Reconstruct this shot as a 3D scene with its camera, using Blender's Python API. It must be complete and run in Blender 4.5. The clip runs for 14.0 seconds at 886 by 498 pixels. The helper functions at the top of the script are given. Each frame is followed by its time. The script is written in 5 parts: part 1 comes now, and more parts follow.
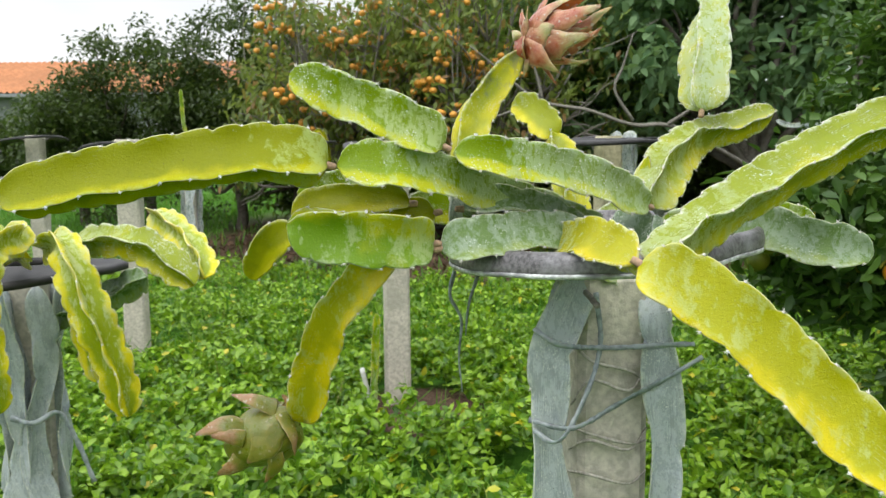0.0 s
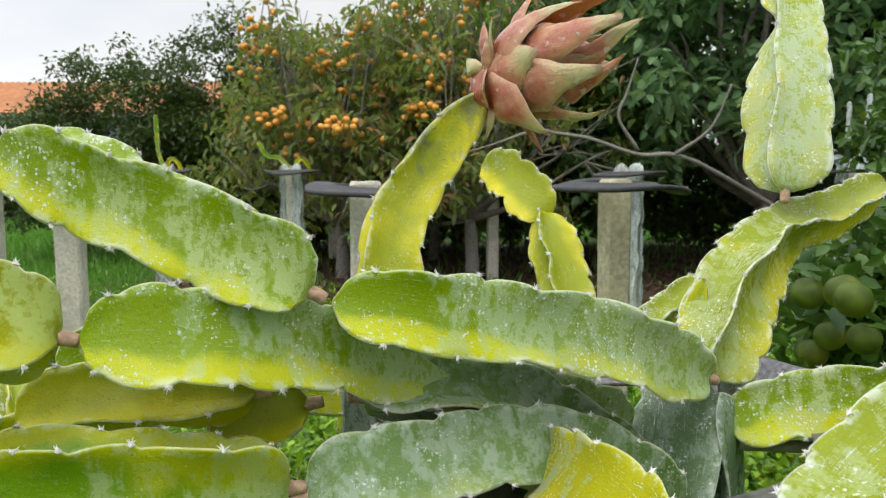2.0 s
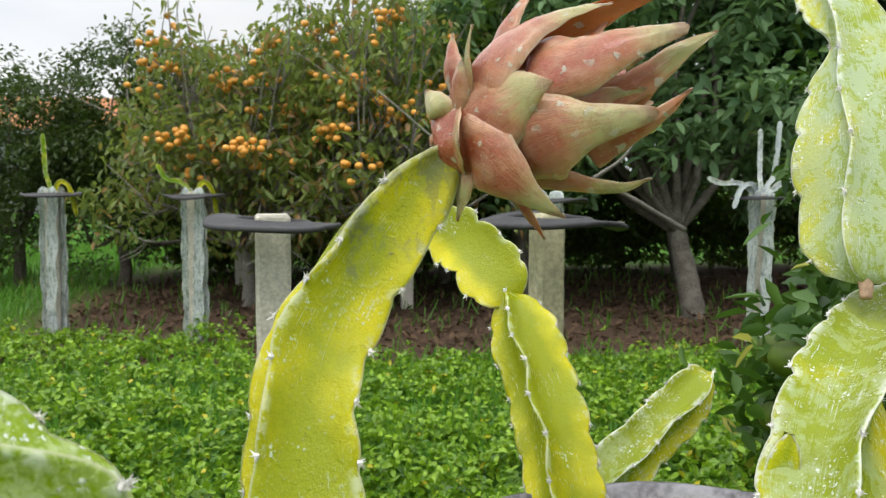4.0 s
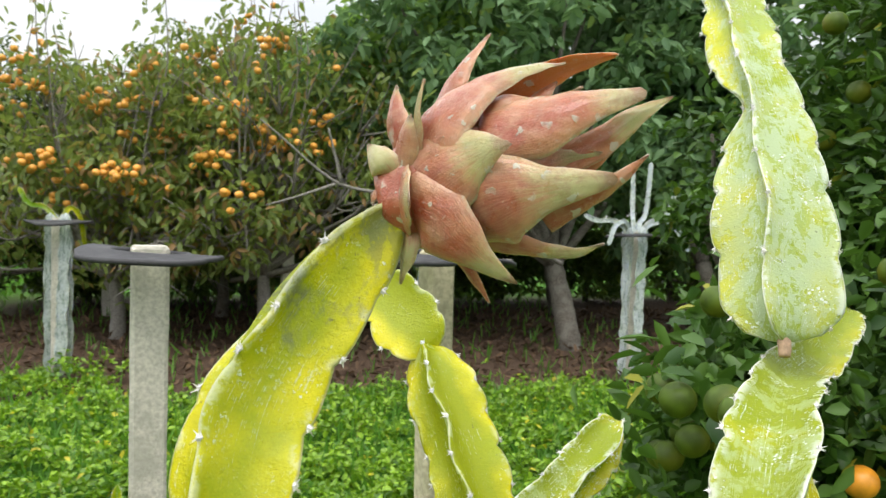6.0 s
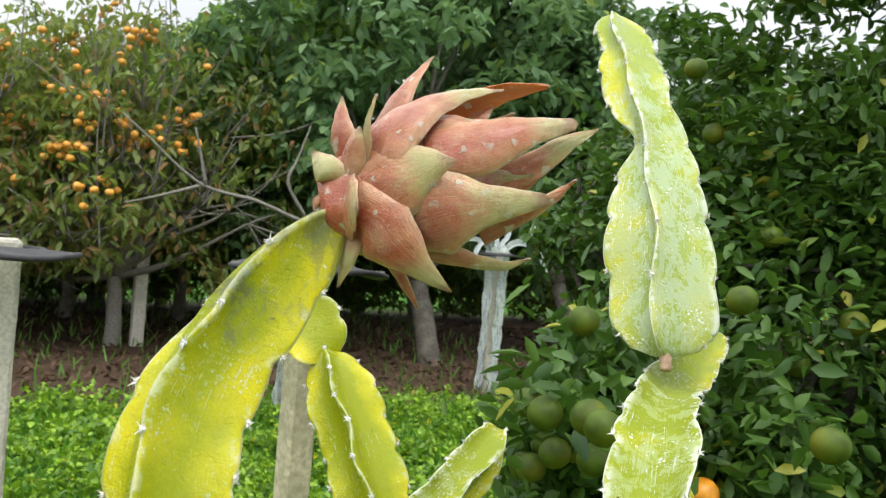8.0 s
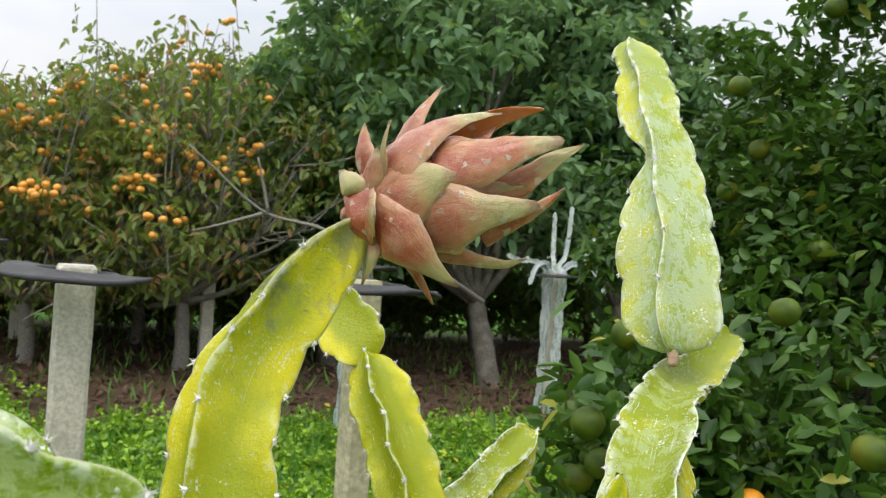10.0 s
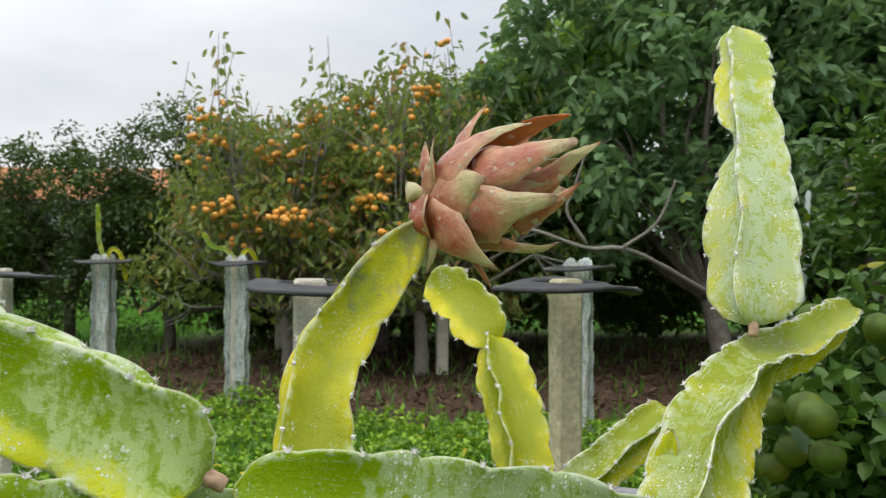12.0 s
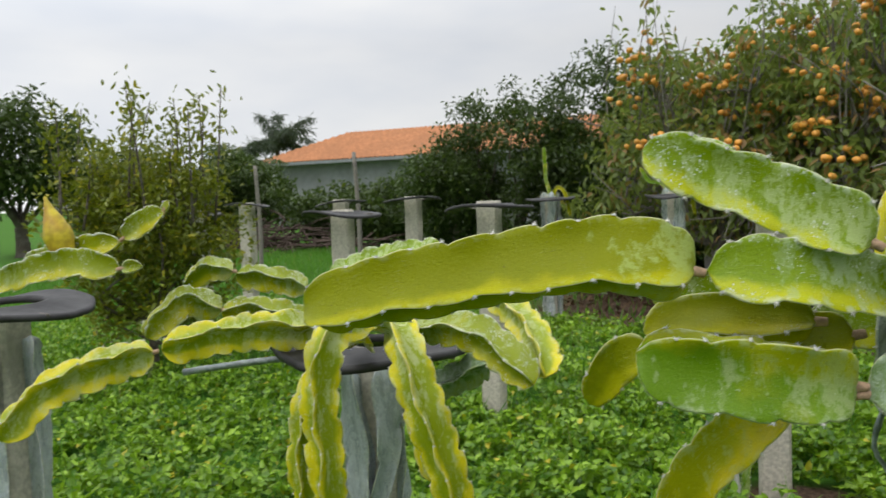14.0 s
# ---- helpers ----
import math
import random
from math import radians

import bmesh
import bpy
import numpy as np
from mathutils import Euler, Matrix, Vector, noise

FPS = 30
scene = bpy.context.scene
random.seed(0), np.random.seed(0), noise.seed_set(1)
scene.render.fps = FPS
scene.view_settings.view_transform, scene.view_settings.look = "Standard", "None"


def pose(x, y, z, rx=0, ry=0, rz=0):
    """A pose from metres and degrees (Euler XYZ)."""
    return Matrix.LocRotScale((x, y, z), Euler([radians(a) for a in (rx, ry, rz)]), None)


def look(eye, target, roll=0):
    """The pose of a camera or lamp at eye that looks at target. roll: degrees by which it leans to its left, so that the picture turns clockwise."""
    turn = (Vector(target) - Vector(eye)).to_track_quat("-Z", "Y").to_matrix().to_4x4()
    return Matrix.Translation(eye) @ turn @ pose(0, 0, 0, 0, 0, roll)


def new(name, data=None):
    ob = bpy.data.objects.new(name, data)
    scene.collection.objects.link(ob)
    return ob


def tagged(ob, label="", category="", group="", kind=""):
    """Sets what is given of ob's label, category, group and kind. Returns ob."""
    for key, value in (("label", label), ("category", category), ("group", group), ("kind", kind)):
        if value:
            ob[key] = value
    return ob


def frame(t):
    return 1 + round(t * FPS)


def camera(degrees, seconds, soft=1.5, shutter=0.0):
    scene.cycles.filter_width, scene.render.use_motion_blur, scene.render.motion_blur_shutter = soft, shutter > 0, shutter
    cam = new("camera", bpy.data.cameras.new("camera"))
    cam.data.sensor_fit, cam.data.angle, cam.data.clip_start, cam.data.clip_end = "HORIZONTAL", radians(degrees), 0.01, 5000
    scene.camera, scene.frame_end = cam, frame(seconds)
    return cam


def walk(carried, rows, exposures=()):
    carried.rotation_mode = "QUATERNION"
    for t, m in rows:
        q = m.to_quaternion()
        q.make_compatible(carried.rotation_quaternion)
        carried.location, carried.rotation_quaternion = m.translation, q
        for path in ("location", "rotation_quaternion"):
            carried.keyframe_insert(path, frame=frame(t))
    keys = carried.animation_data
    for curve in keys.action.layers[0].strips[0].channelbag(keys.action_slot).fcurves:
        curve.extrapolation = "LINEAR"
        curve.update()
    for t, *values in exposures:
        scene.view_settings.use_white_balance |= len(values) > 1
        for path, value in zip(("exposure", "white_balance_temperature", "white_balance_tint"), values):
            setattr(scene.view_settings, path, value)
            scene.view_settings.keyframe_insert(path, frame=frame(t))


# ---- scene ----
cam = camera(56.6, 14.0, soft=1.1, shutter=0.12)
# a small phone lens focused on the near fruit
cam.data.dof.use_dof, cam.data.dof.focus_distance, cam.data.dof.aperture_fstop = True, 0.66, 21.0
PATH = [
    (0, (0.051, 0.143, 1.307), (0.042, 2.126, 1.047), -0.4),
    (0.5, (0.022, 0.288, 1.337), (0.081, 2.275, 1.110), -0.1),
    (1, (0.094, 0.474, 1.344), (0.167, 2.461, 1.124), 0.1),
    (1.5, (0.150, 0.618, 1.378), (0.206, 2.606, 1.162), 0.0),
    (2, (0.142, 0.734, 1.389), (0.131, 2.723, 1.179), -0.1),
    (2.5, (0.105, 0.845, 1.408), (0.175, 2.833, 1.201), 0.1),
    (3, (0.121, 0.935, 1.421), (0.282, 2.919, 1.223), -0.0),
    (5.5, (0.114, 1.063, 1.443), (0.381, 3.043, 1.341), 0.9),
    (6, (0.089, 1.068, 1.448), (0.582, 3.005, 1.364), 1.5),
    (6.5, (0.058, 1.078, 1.446), (0.767, 2.947, 1.379), 2.5),
    (7, (0.043, 1.081, 1.444), (0.811, 2.927, 1.390), 3.7),
    (7.5, (0.041, 1.071, 1.443), (0.846, 2.901, 1.401), 4.5),
    (7.7, (0.041, 1.067, 1.444), (0.854, 2.894, 1.406), 4.8),
    (9.8, (0.041, 0.972, 1.436), (0.734, 2.848, 1.448), 4.1),
    (10, (0.043, 0.972, 1.433), (0.711, 2.857, 1.447), 3.9),
    (10.5, (0.044, 0.955, 1.429), (0.582, 2.881, 1.444), 3.0),
    (11, (0.039, 0.928, 1.420), (0.500, 2.874, 1.432), 2.1),
    (11.5, (0.083, 0.884, 1.424), (0.419, 2.856, 1.434), 1.1),
    (12, (0.154, 0.827, 1.428), (0.263, 2.824, 1.431), 0.3),
    (12.5, (0.195, 0.750, 1.414), (-0.125, 2.724, 1.415), -0.9),
    (13, (0.187, 0.687, 1.407), (-0.417, 2.594, 1.386), -2.4),
    (13.5, (0.116, 0.585, 1.391), (-0.545, 2.471, 1.339), -2.4),
    (14, (0.009, 0.427, 1.356), (-0.837, 2.234, 1.232), -2.0),
]
EXPOSURES = [(0, 0.36), (1, 0.33), (1.5, 0.24), (2, 0.19), (3, 0.20), (5.5, 0.42), (6.5, 0.55), (7.5, 0.52), (10, 0.28), (11, 0.15), (12, 0.05), (13, -0.12), (14, -0.14)]
walk(cam, [(t, look(eye, target, roll)) for t, eye, target, roll in PATH], EXPOSURES)

# ---- world, sun, exposure ----
SUN_EL, SUN_AZ = radians(62), radians(200)


def overcast_world():
    w = bpy.data.worlds.new("overcast_sky")
    scene.world = w
    w.use_nodes = True
    nt = w.node_tree
    nd, ln = nt.nodes, nt.links
    nd.clear()
    out = nd.new("ShaderNodeOutputWorld")
    bg = nd.new("ShaderNodeBackground")
    co = nd.new("ShaderNodeTexCoord")
    sky = nd.new("ShaderNodeTexSky")
    sky.sky_type = "NISHITA"
    sky.sun_disc = False
    sky.sun_elevation, sky.sun_rotation = SUN_EL, SUN_AZ
    sep = nd.new("ShaderNodeSeparateXYZ")
    ln.new(co.outputs["Generated"], sep.inputs[0])
    # cloud cover that is brighter overhead than at the horizon
    lum = nd.new("ShaderNodeMapRange")
    lum.inputs["From Min"].default_value, lum.inputs["From Max"].default_value = 0.18, 1.0
    lum.inputs["To Min"].default_value, lum.inputs["To Max"].default_value = 0.84, 2.4
    ln.new(sep.outputs["Z"], lum.inputs["Value"])
    # cloud cover made brighter towards the west (-X)
    west = nd.new("ShaderNodeMapRange")
    west.inputs["From Min"].default_value, west.inputs["From Max"].default_value = -0.9, 0.1
    west.inputs["To Min"].default_value, west.inputs["To Max"].default_value = 1.30, 0.88
    ln.new(sep.outputs["X"], west.inputs["Value"])
    both = nd.new("ShaderNodeMath")
    both.operation = "MULTIPLY"
    ln.new(lum.outputs[0], both.inputs[0])
    ln.new(west.outputs[0], both.inputs[1])
    mp = nd.new("ShaderNodeMapping")
    mp.inputs["Scale"].default_value = (2.2, 2.2, 6.5)
    ln.new(co.outputs["Generated"], mp.inputs["Vector"])
    no = nd.new("ShaderNodeTexNoise")
    no.inputs["Scale"].default_value, no.inputs["Detail"].default_value = 1.3, 4.0
    ln.new(mp.outputs[0], no.inputs["Vector"])
    cr = nd.new("ShaderNodeValToRGB")
    cr.color_ramp.elements[0].position, cr.color_ramp.elements[0].color = 0.33, (0.79, 0.83, 0.90, 1)
    cr.color_ramp.elements[1].position, cr.color_ramp.elements[1].color = 0.66, (1.0, 1.0, 1.0, 1)
    ln.new(no.outputs["Fac"], cr.inputs[0])
    mul = nd.new("ShaderNodeVectorMath")
    mul.operation = "SCALE"
    ln.new(cr.outputs[0], mul.inputs[0])
    ln.new(both.outputs[0], mul.inputs["Scale"])
    sc = nd.new("ShaderNodeVectorMath")
    sc.operation = "SCALE"
    sc.inputs["Scale"].default_value = 0.1
    ln.new(sky.outputs[0], sc.inputs[0])
    mix = nd.new("ShaderNodeMix")
    mix.data_type = "RGBA"
    mix.inputs[0].default_value = 0.93
    ln.new(sc.outputs[0], mix.inputs[6])
    ln.new(mul.outputs[0], mix.inputs[7])
    ln.new(mix.outputs[2], bg.inputs["Color"])
    bg.inputs["Strength"].default_value = 1.0
    ln.new(bg.outputs[0], out.inputs[0])


overcast_world()
sun_data = bpy.data.lights.new("sun", "SUN")
sun_data.energy, sun_data.angle, sun_data.color = 1.2, radians(25), (1.0, 0.96, 0.9)
sun = new("sun", sun_data)
sun.matrix_world = look((0, 0, 20), (0 - 20 * math.cos(SUN_EL) * math.sin(SUN_AZ), -20 * math.cos(SUN_EL) * math.cos(SUN_AZ), 20 - 20 * math.sin(SUN_EL)))


# ---- materials ----
class Nodes:
    """A small helper round one material's node tree."""

    def __init__(self, name):
        self.mat = bpy.data.materials.new(name)
        self.mat.use_nodes = True
        self.nd, self.ln = self.mat.node_tree.nodes, self.mat.node_tree.links
        self.bsdf = self.nd["Principled BSDF"]
        self.out = self.nd["Material Output"]
        self.co = self.nd.new("ShaderNodeTexCoord")

    def link(self, a, b):
        self.ln.new(a, b)

    def noise(self, scale, detail=4.0, rough=0.55, stretch=(1, 1, 1), source="Object", warp=0.0):
        mp = self.nd.new("ShaderNodeMapping")
        mp.inputs["Scale"].default_value = stretch
        self.link(self.co.outputs[source], mp.inputs["Vector"])
        n = self.nd.new("ShaderNodeTexNoise")
        n.inputs["Scale"].default_value, n.inputs["Detail"].default_value = scale, detail
        n.inputs["Roughness"].default_value, n.inputs["Distortion"].default_value = rough, warp
        self.link(mp.outputs[0], n.inputs["Vector"])
        return n.outputs["Fac"]

    def cells(self, scale):
        """Distance from the middle of round cells, and a random number for each cell."""
        v = self.nd.new("ShaderNodeTexVoronoi")
        v.inputs["Scale"].default_value = scale
        n = self.nd.new("ShaderNodeTexNoise")
        n.inputs["Scale"].default_value, n.inputs["Detail"].default_value = scale * 1.6, 3.0
        self.link(self.co.outputs["Object"], n.inputs["Vector"])
        add = self.nd.new("ShaderNodeVectorMath")
        add.operation = "MULTIPLY_ADD"
        add.inputs[1].default_value = (1.3 / scale,) * 3
        self.link(n.outputs["Color"], add.inputs[0])
        self.link(self.co.outputs["Object"], add.inputs[2])
        self.link(add.outputs[0], v.inputs["Vector"])
        sep = self.nd.new("ShaderNodeSeparateColor")
        self.link(v.outputs["Color"], sep.inputs[0])
        return v.outputs["Distance"], sep.outputs[0]

    def ramp(self, fac, a, b):
        r = self.nd.new("ShaderNodeMapRange")
        r.interpolation_type = "SMOOTHSTEP"
        r.inputs["From Min"].default_value, r.inputs["From Max"].default_value = a, b
        self.link(fac, r.inputs["Value"])
        return r.outputs[0]

    def math(self, op, a, b):
        m = self.nd.new("ShaderNodeMath")
        m.operation = op
        for i, v in enumerate((a, b)):
            if isinstance(v, (int, float)):
                m.inputs[i].default_value = v
            else:
                self.link(v, m.inputs[i])
        return m.outputs[0]

    def mix(self, fac, a, b):
        m = self.nd.new("ShaderNodeMix")
        m.data_type = "RGBA"
        for sock, v in ((m.inputs[0], fac), (m.inputs[6], a), (m.inputs[7], b)):
            if isinstance(v, (int, float)):
                sock.default_value = v
            elif isinstance(v, tuple):
                sock.default_value = (*v, 1)
            else:
                self.link(v, sock)
        return m.outputs[2]

    def bump(self, height, strength, distance):
        b = self.nd.new("ShaderNodeBump")
        b.inputs["Strength"].default_value, b.inputs["Distance"].default_value = strength, distance
        self.link(height, b.inputs["Height"])
        self.link(b.outputs[0], self.bsdf.inputs["Normal"])

    def set(self, colour, rough=0.5, spec=0.5, metal=0.0):
        for sock, v in ((self.bsdf.inputs["Base Color"], colour), (self.bsdf.inputs["Roughness"], rough)):
            if isinstance(v, (int, float)):
                sock.default_value = v
            elif isinstance(v, tuple):
                sock.default_value = (*v, 1)
            else:
                self.link(v, sock)
        self.bsdf.inputs["Specular IOR Level"].default_value = spec
        self.bsdf.inputs["Metallic"].default_value = metal
        return self.mat

    def thin(self, colour, amount):
        """Adds light that passes through a leaf."""
        tr = self.nd.new("ShaderNodeBsdfTranslucent")
        if isinstance(colour, tuple):
            tr.inputs["Color"].default_value = (*colour, 1)
        else:
            self.link(colour, tr.inputs["Color"])
        mx = self.nd.new("ShaderNodeMixShader")
        mx.inputs[0].default_value = amount
        self.link(self.bsdf.outputs[0], mx.inputs[1])
        self.link(tr.outputs[0], mx.inputs[2])
        self.link(mx.outputs[0], self.out.inputs["Surface"])
        return self.mat


def cactus_material(name, body, second, bloom, bloom_amount, residue, patch=0.5, age=0.0, lines=0.0, under=-0.22, rim=(0.48, 0.48, 0.34), fringe=0.12, gloss=0.22, soft=0.2):
    """Waxy cactus skin: two tints in soft patches, a grey bloom (age: more of it on the older end) with clear round
    drop marks in it, dried white spray, white streaks that partly stand in for wet glints, corky rib margin."""
    m = Nodes(name)
    uv = m.nd.new("ShaderNodeSeparateXYZ")
    m.link(m.co.outputs["UV"], uv.inputs[0])
    rib, old = uv.outputs["Y"], m.math("SUBTRACT", 1.0, uv.outputs["X"])
    lie = m.nd.new("ShaderNodeUVMap")
    lie.uv_map = "lie"
    lsep = m.nd.new("ShaderNodeSeparateXYZ")
    m.link(lie.outputs[0], lsep.inputs[0])
    low = m.math("MULTIPLY", lsep.outputs["X"], under)
    big = m.noise(11.0, 2.0)
    fine = m.noise(330.0, 3.0, 0.6)
    grit = m.noise(700.0, 3.0, 0.7)
    streak = m.noise(1.0, 3.0, 0.6, (9, 26, 1), "UV")
    drip = m.noise(30.0, 4.0, 0.6, (1.6, 1.6, 0.4))
    wet = m.noise(75.0, 7.0, 0.70, warp=0.3)
    # two tints
    blot = m.math("ADD", m.math("MULTIPLY", big, 0.7), m.math("MULTIPLY", m.noise(48.0, 4.0, 0.62), 0.22))
    band = m.ramp(m.math("ADD", m.math("ADD", blot, low), m.math("ADD", 0.04, m.math("MULTIPLY", rib, fringe))), patch, patch + soft)
    col = m.mix(band, body, second)
    col = m.mix(m.math("MULTIPLY", m.ramp(grit, 0.52, 0.34), 0.16), col, tuple(c * 0.5 for c in body))
    col = m.mix(m.math("MULTIPLY", m.ramp(grit, 0.54, 0.70), 0.10), col, tuple(min(1, c * 1.2 + 0.05) for c in second))
    # bloom, with drop marks washed clear
    drop, drop_id = m.cells(135.0)
    clear = m.math("MULTIPLY", m.ramp(m.math("ADD", drop, m.math("MULTIPLY", fine, 0.25)), 0.50, 0.40), m.ramp(drop_id, 0.52, 0.56))
    run = m.noise(26.0, 4.0, 0.62, (1.7, 1.7, 0.45), warp=0.4)
    haze = m.math("ADD", m.math("ADD", m.math("MULTIPLY", wet, 0.50 - 0.15 * lines), m.math("MULTIPLY", run, 0.65)), m.math("ADD", m.math("MULTIPLY", drip, 0.20), m.math("ADD", m.math("ADD", 0.10, m.math("MULTIPLY", streak, 0.30 * lines)), m.math("MULTIPLY", old, age * 0.8))))
    haze = m.ramp(haze, 0.96 - 0.33 * bloom_amount, 1.06 - 0.33 * bloom_amount)
    # windows where the bloom is rubbed or washed off
    torn = m.ramp(m.math("ADD", m.math("MULTIPLY", m.noise(58.0, 5.0, 0.64, (1.5, 1.5, 0.8), warp=0.6), 0.8), m.math("MULTIPLY", fine, 0.2)), 0.455, 0.495)
    haze = m.math("MULTIPLY", m.math("MULTIPLY", haze, m.math("ADD", 0.30, m.math("MULTIPLY", torn, 0.56))), m.math("SUBTRACT", 1.0, m.math("MULTIPLY", clear, 0.5)))
    veil = m.mix(m.math("MULTIPLY", band, 0.6), bloom, tuple(0.35 * p + 0.65 * q for p, q in zip(bloom, second)))
    col = m.mix(haze, col, veil)
    # dried spray: small crumbs, rings round the drop marks, runs along the stem; the white runs are partly painted
    # glints
    crumb, crumb_id = m.cells(360.0)
    size = m.math("ADD", m.math("MULTIPLY", m.math("POWER", crumb_id, 3.0), 0.42), 0.14)
    zone = m.ramp(m.noise(22.0, 5.0, 0.65), 0.62 - 0.10 * min(1.2, residue), 0.72 - 0.12 * min(1.2, residue))
    crumbs = m.math("MULTIPLY", m.ramp(m.math("SUBTRACT", size, m.math("ADD", crumb, m.math("MULTIPLY", m.math("SUBTRACT", grit, 0.5), 0.5))), 0.0, 0.08), zone)
    dust = m.math("MULTIPLY", m.ramp(m.math("ADD", m.math("MULTIPLY", grit, 0.6), m.math("MULTIPLY", fine, 0.4)), 0.54, 0.62), m.ramp(m.noise(40.0, 5.0, 0.7), 0.46, 0.60))
    crumbs = m.math("MAXIMUM", crumbs, m.math("MULTIPLY", dust, 0.18))
    ring = m.math("MULTIPLY", m.math("MULTIPLY", m.ramp(m.math("ABSOLUTE", m.math("SUBTRACT", drop, 0.36), 0.0), 0.06, 0.02), m.ramp(drop_id, 0.62, 0.65)), m.math("MULTIPLY", zone, m.ramp(wet, 0.47, 0.58)))
    smear_and_glint = m.math("MULTIPLY", m.ramp(m.math("ADD", m.math("MULTIPLY", streak, 0.62), m.math("MULTIPLY", fine, 0.38)), 0.55, 0.63), m.ramp(m.noise(24.0, 4.0), 0.48, 0.60))
    edge = m.math("MULTIPLY", m.ramp(rib, 0.80, 0.97), m.ramp(m.noise(75.0, 5.0, 0.65), 0.47, 0.58))
    white = m.math("MAXIMUM", m.math("MULTIPLY", crumbs, min(0.9, 0.75 * residue)), m.math("MULTIPLY", ring, min(0.8, 0.5 * residue)))
    white = m.math("MAXIMUM", white, m.math("MULTIPLY", smear_and_glint, min(0.85, 0.6 * residue * (0.3 + 0.7 * lines))))
    white = m.math("MAXIMUM", white, m.math("MULTIPLY", edge, min(0.7, 0.36 * residue)))
    col = m.mix(white, col, (0.62, 0.66, 0.60))
    pits = m.math("MULTIPLY", m.ramp(m.noise(210.0, 2.0), 0.30, 0.25), m.ramp(m.noise(30.0, 3.0), 0.40, 0.55))
    col = m.mix(m.math("MULTIPLY", pits, 0.6), col, (0.09, 0.07, 0.03))
    col = m.mix(m.math("MULTIPLY", m.ramp(rib, 0.965, 1.0), 0.65), col, rim)
    relief = m.math("ADD", m.math("ADD", m.math("MULTIPLY", m.noise(34.0, 4.0), 1.4), m.math("MULTIPLY", wet, 0.5)), m.math("ADD", m.math("MULTIPLY", fine, 0.45), m.math("MULTIPLY", grit, 0.30)))
    m.bump(m.math("ADD", relief, m.math("ADD", m.math("MULTIPLY", white, 0.7), m.math("MULTIPLY", clear, -0.25))), 0.65, 0.0018)
    rough = m.math("ADD", m.math("ADD", 0.24, m.math("MULTIPLY", haze, 0.22)), m.math("MULTIPLY", white, 0.3))
    m.set(col, rough, gloss)
    m.bsdf.inputs["Subsurface Weight"].default_value = 0.15
    m.bsdf.inputs["Subsurface Radius"].default_value = (0.8, 1.0, 0.15)
    m.bsdf.inputs["Subsurface Scale"].default_value = 0.007
    return m.mat


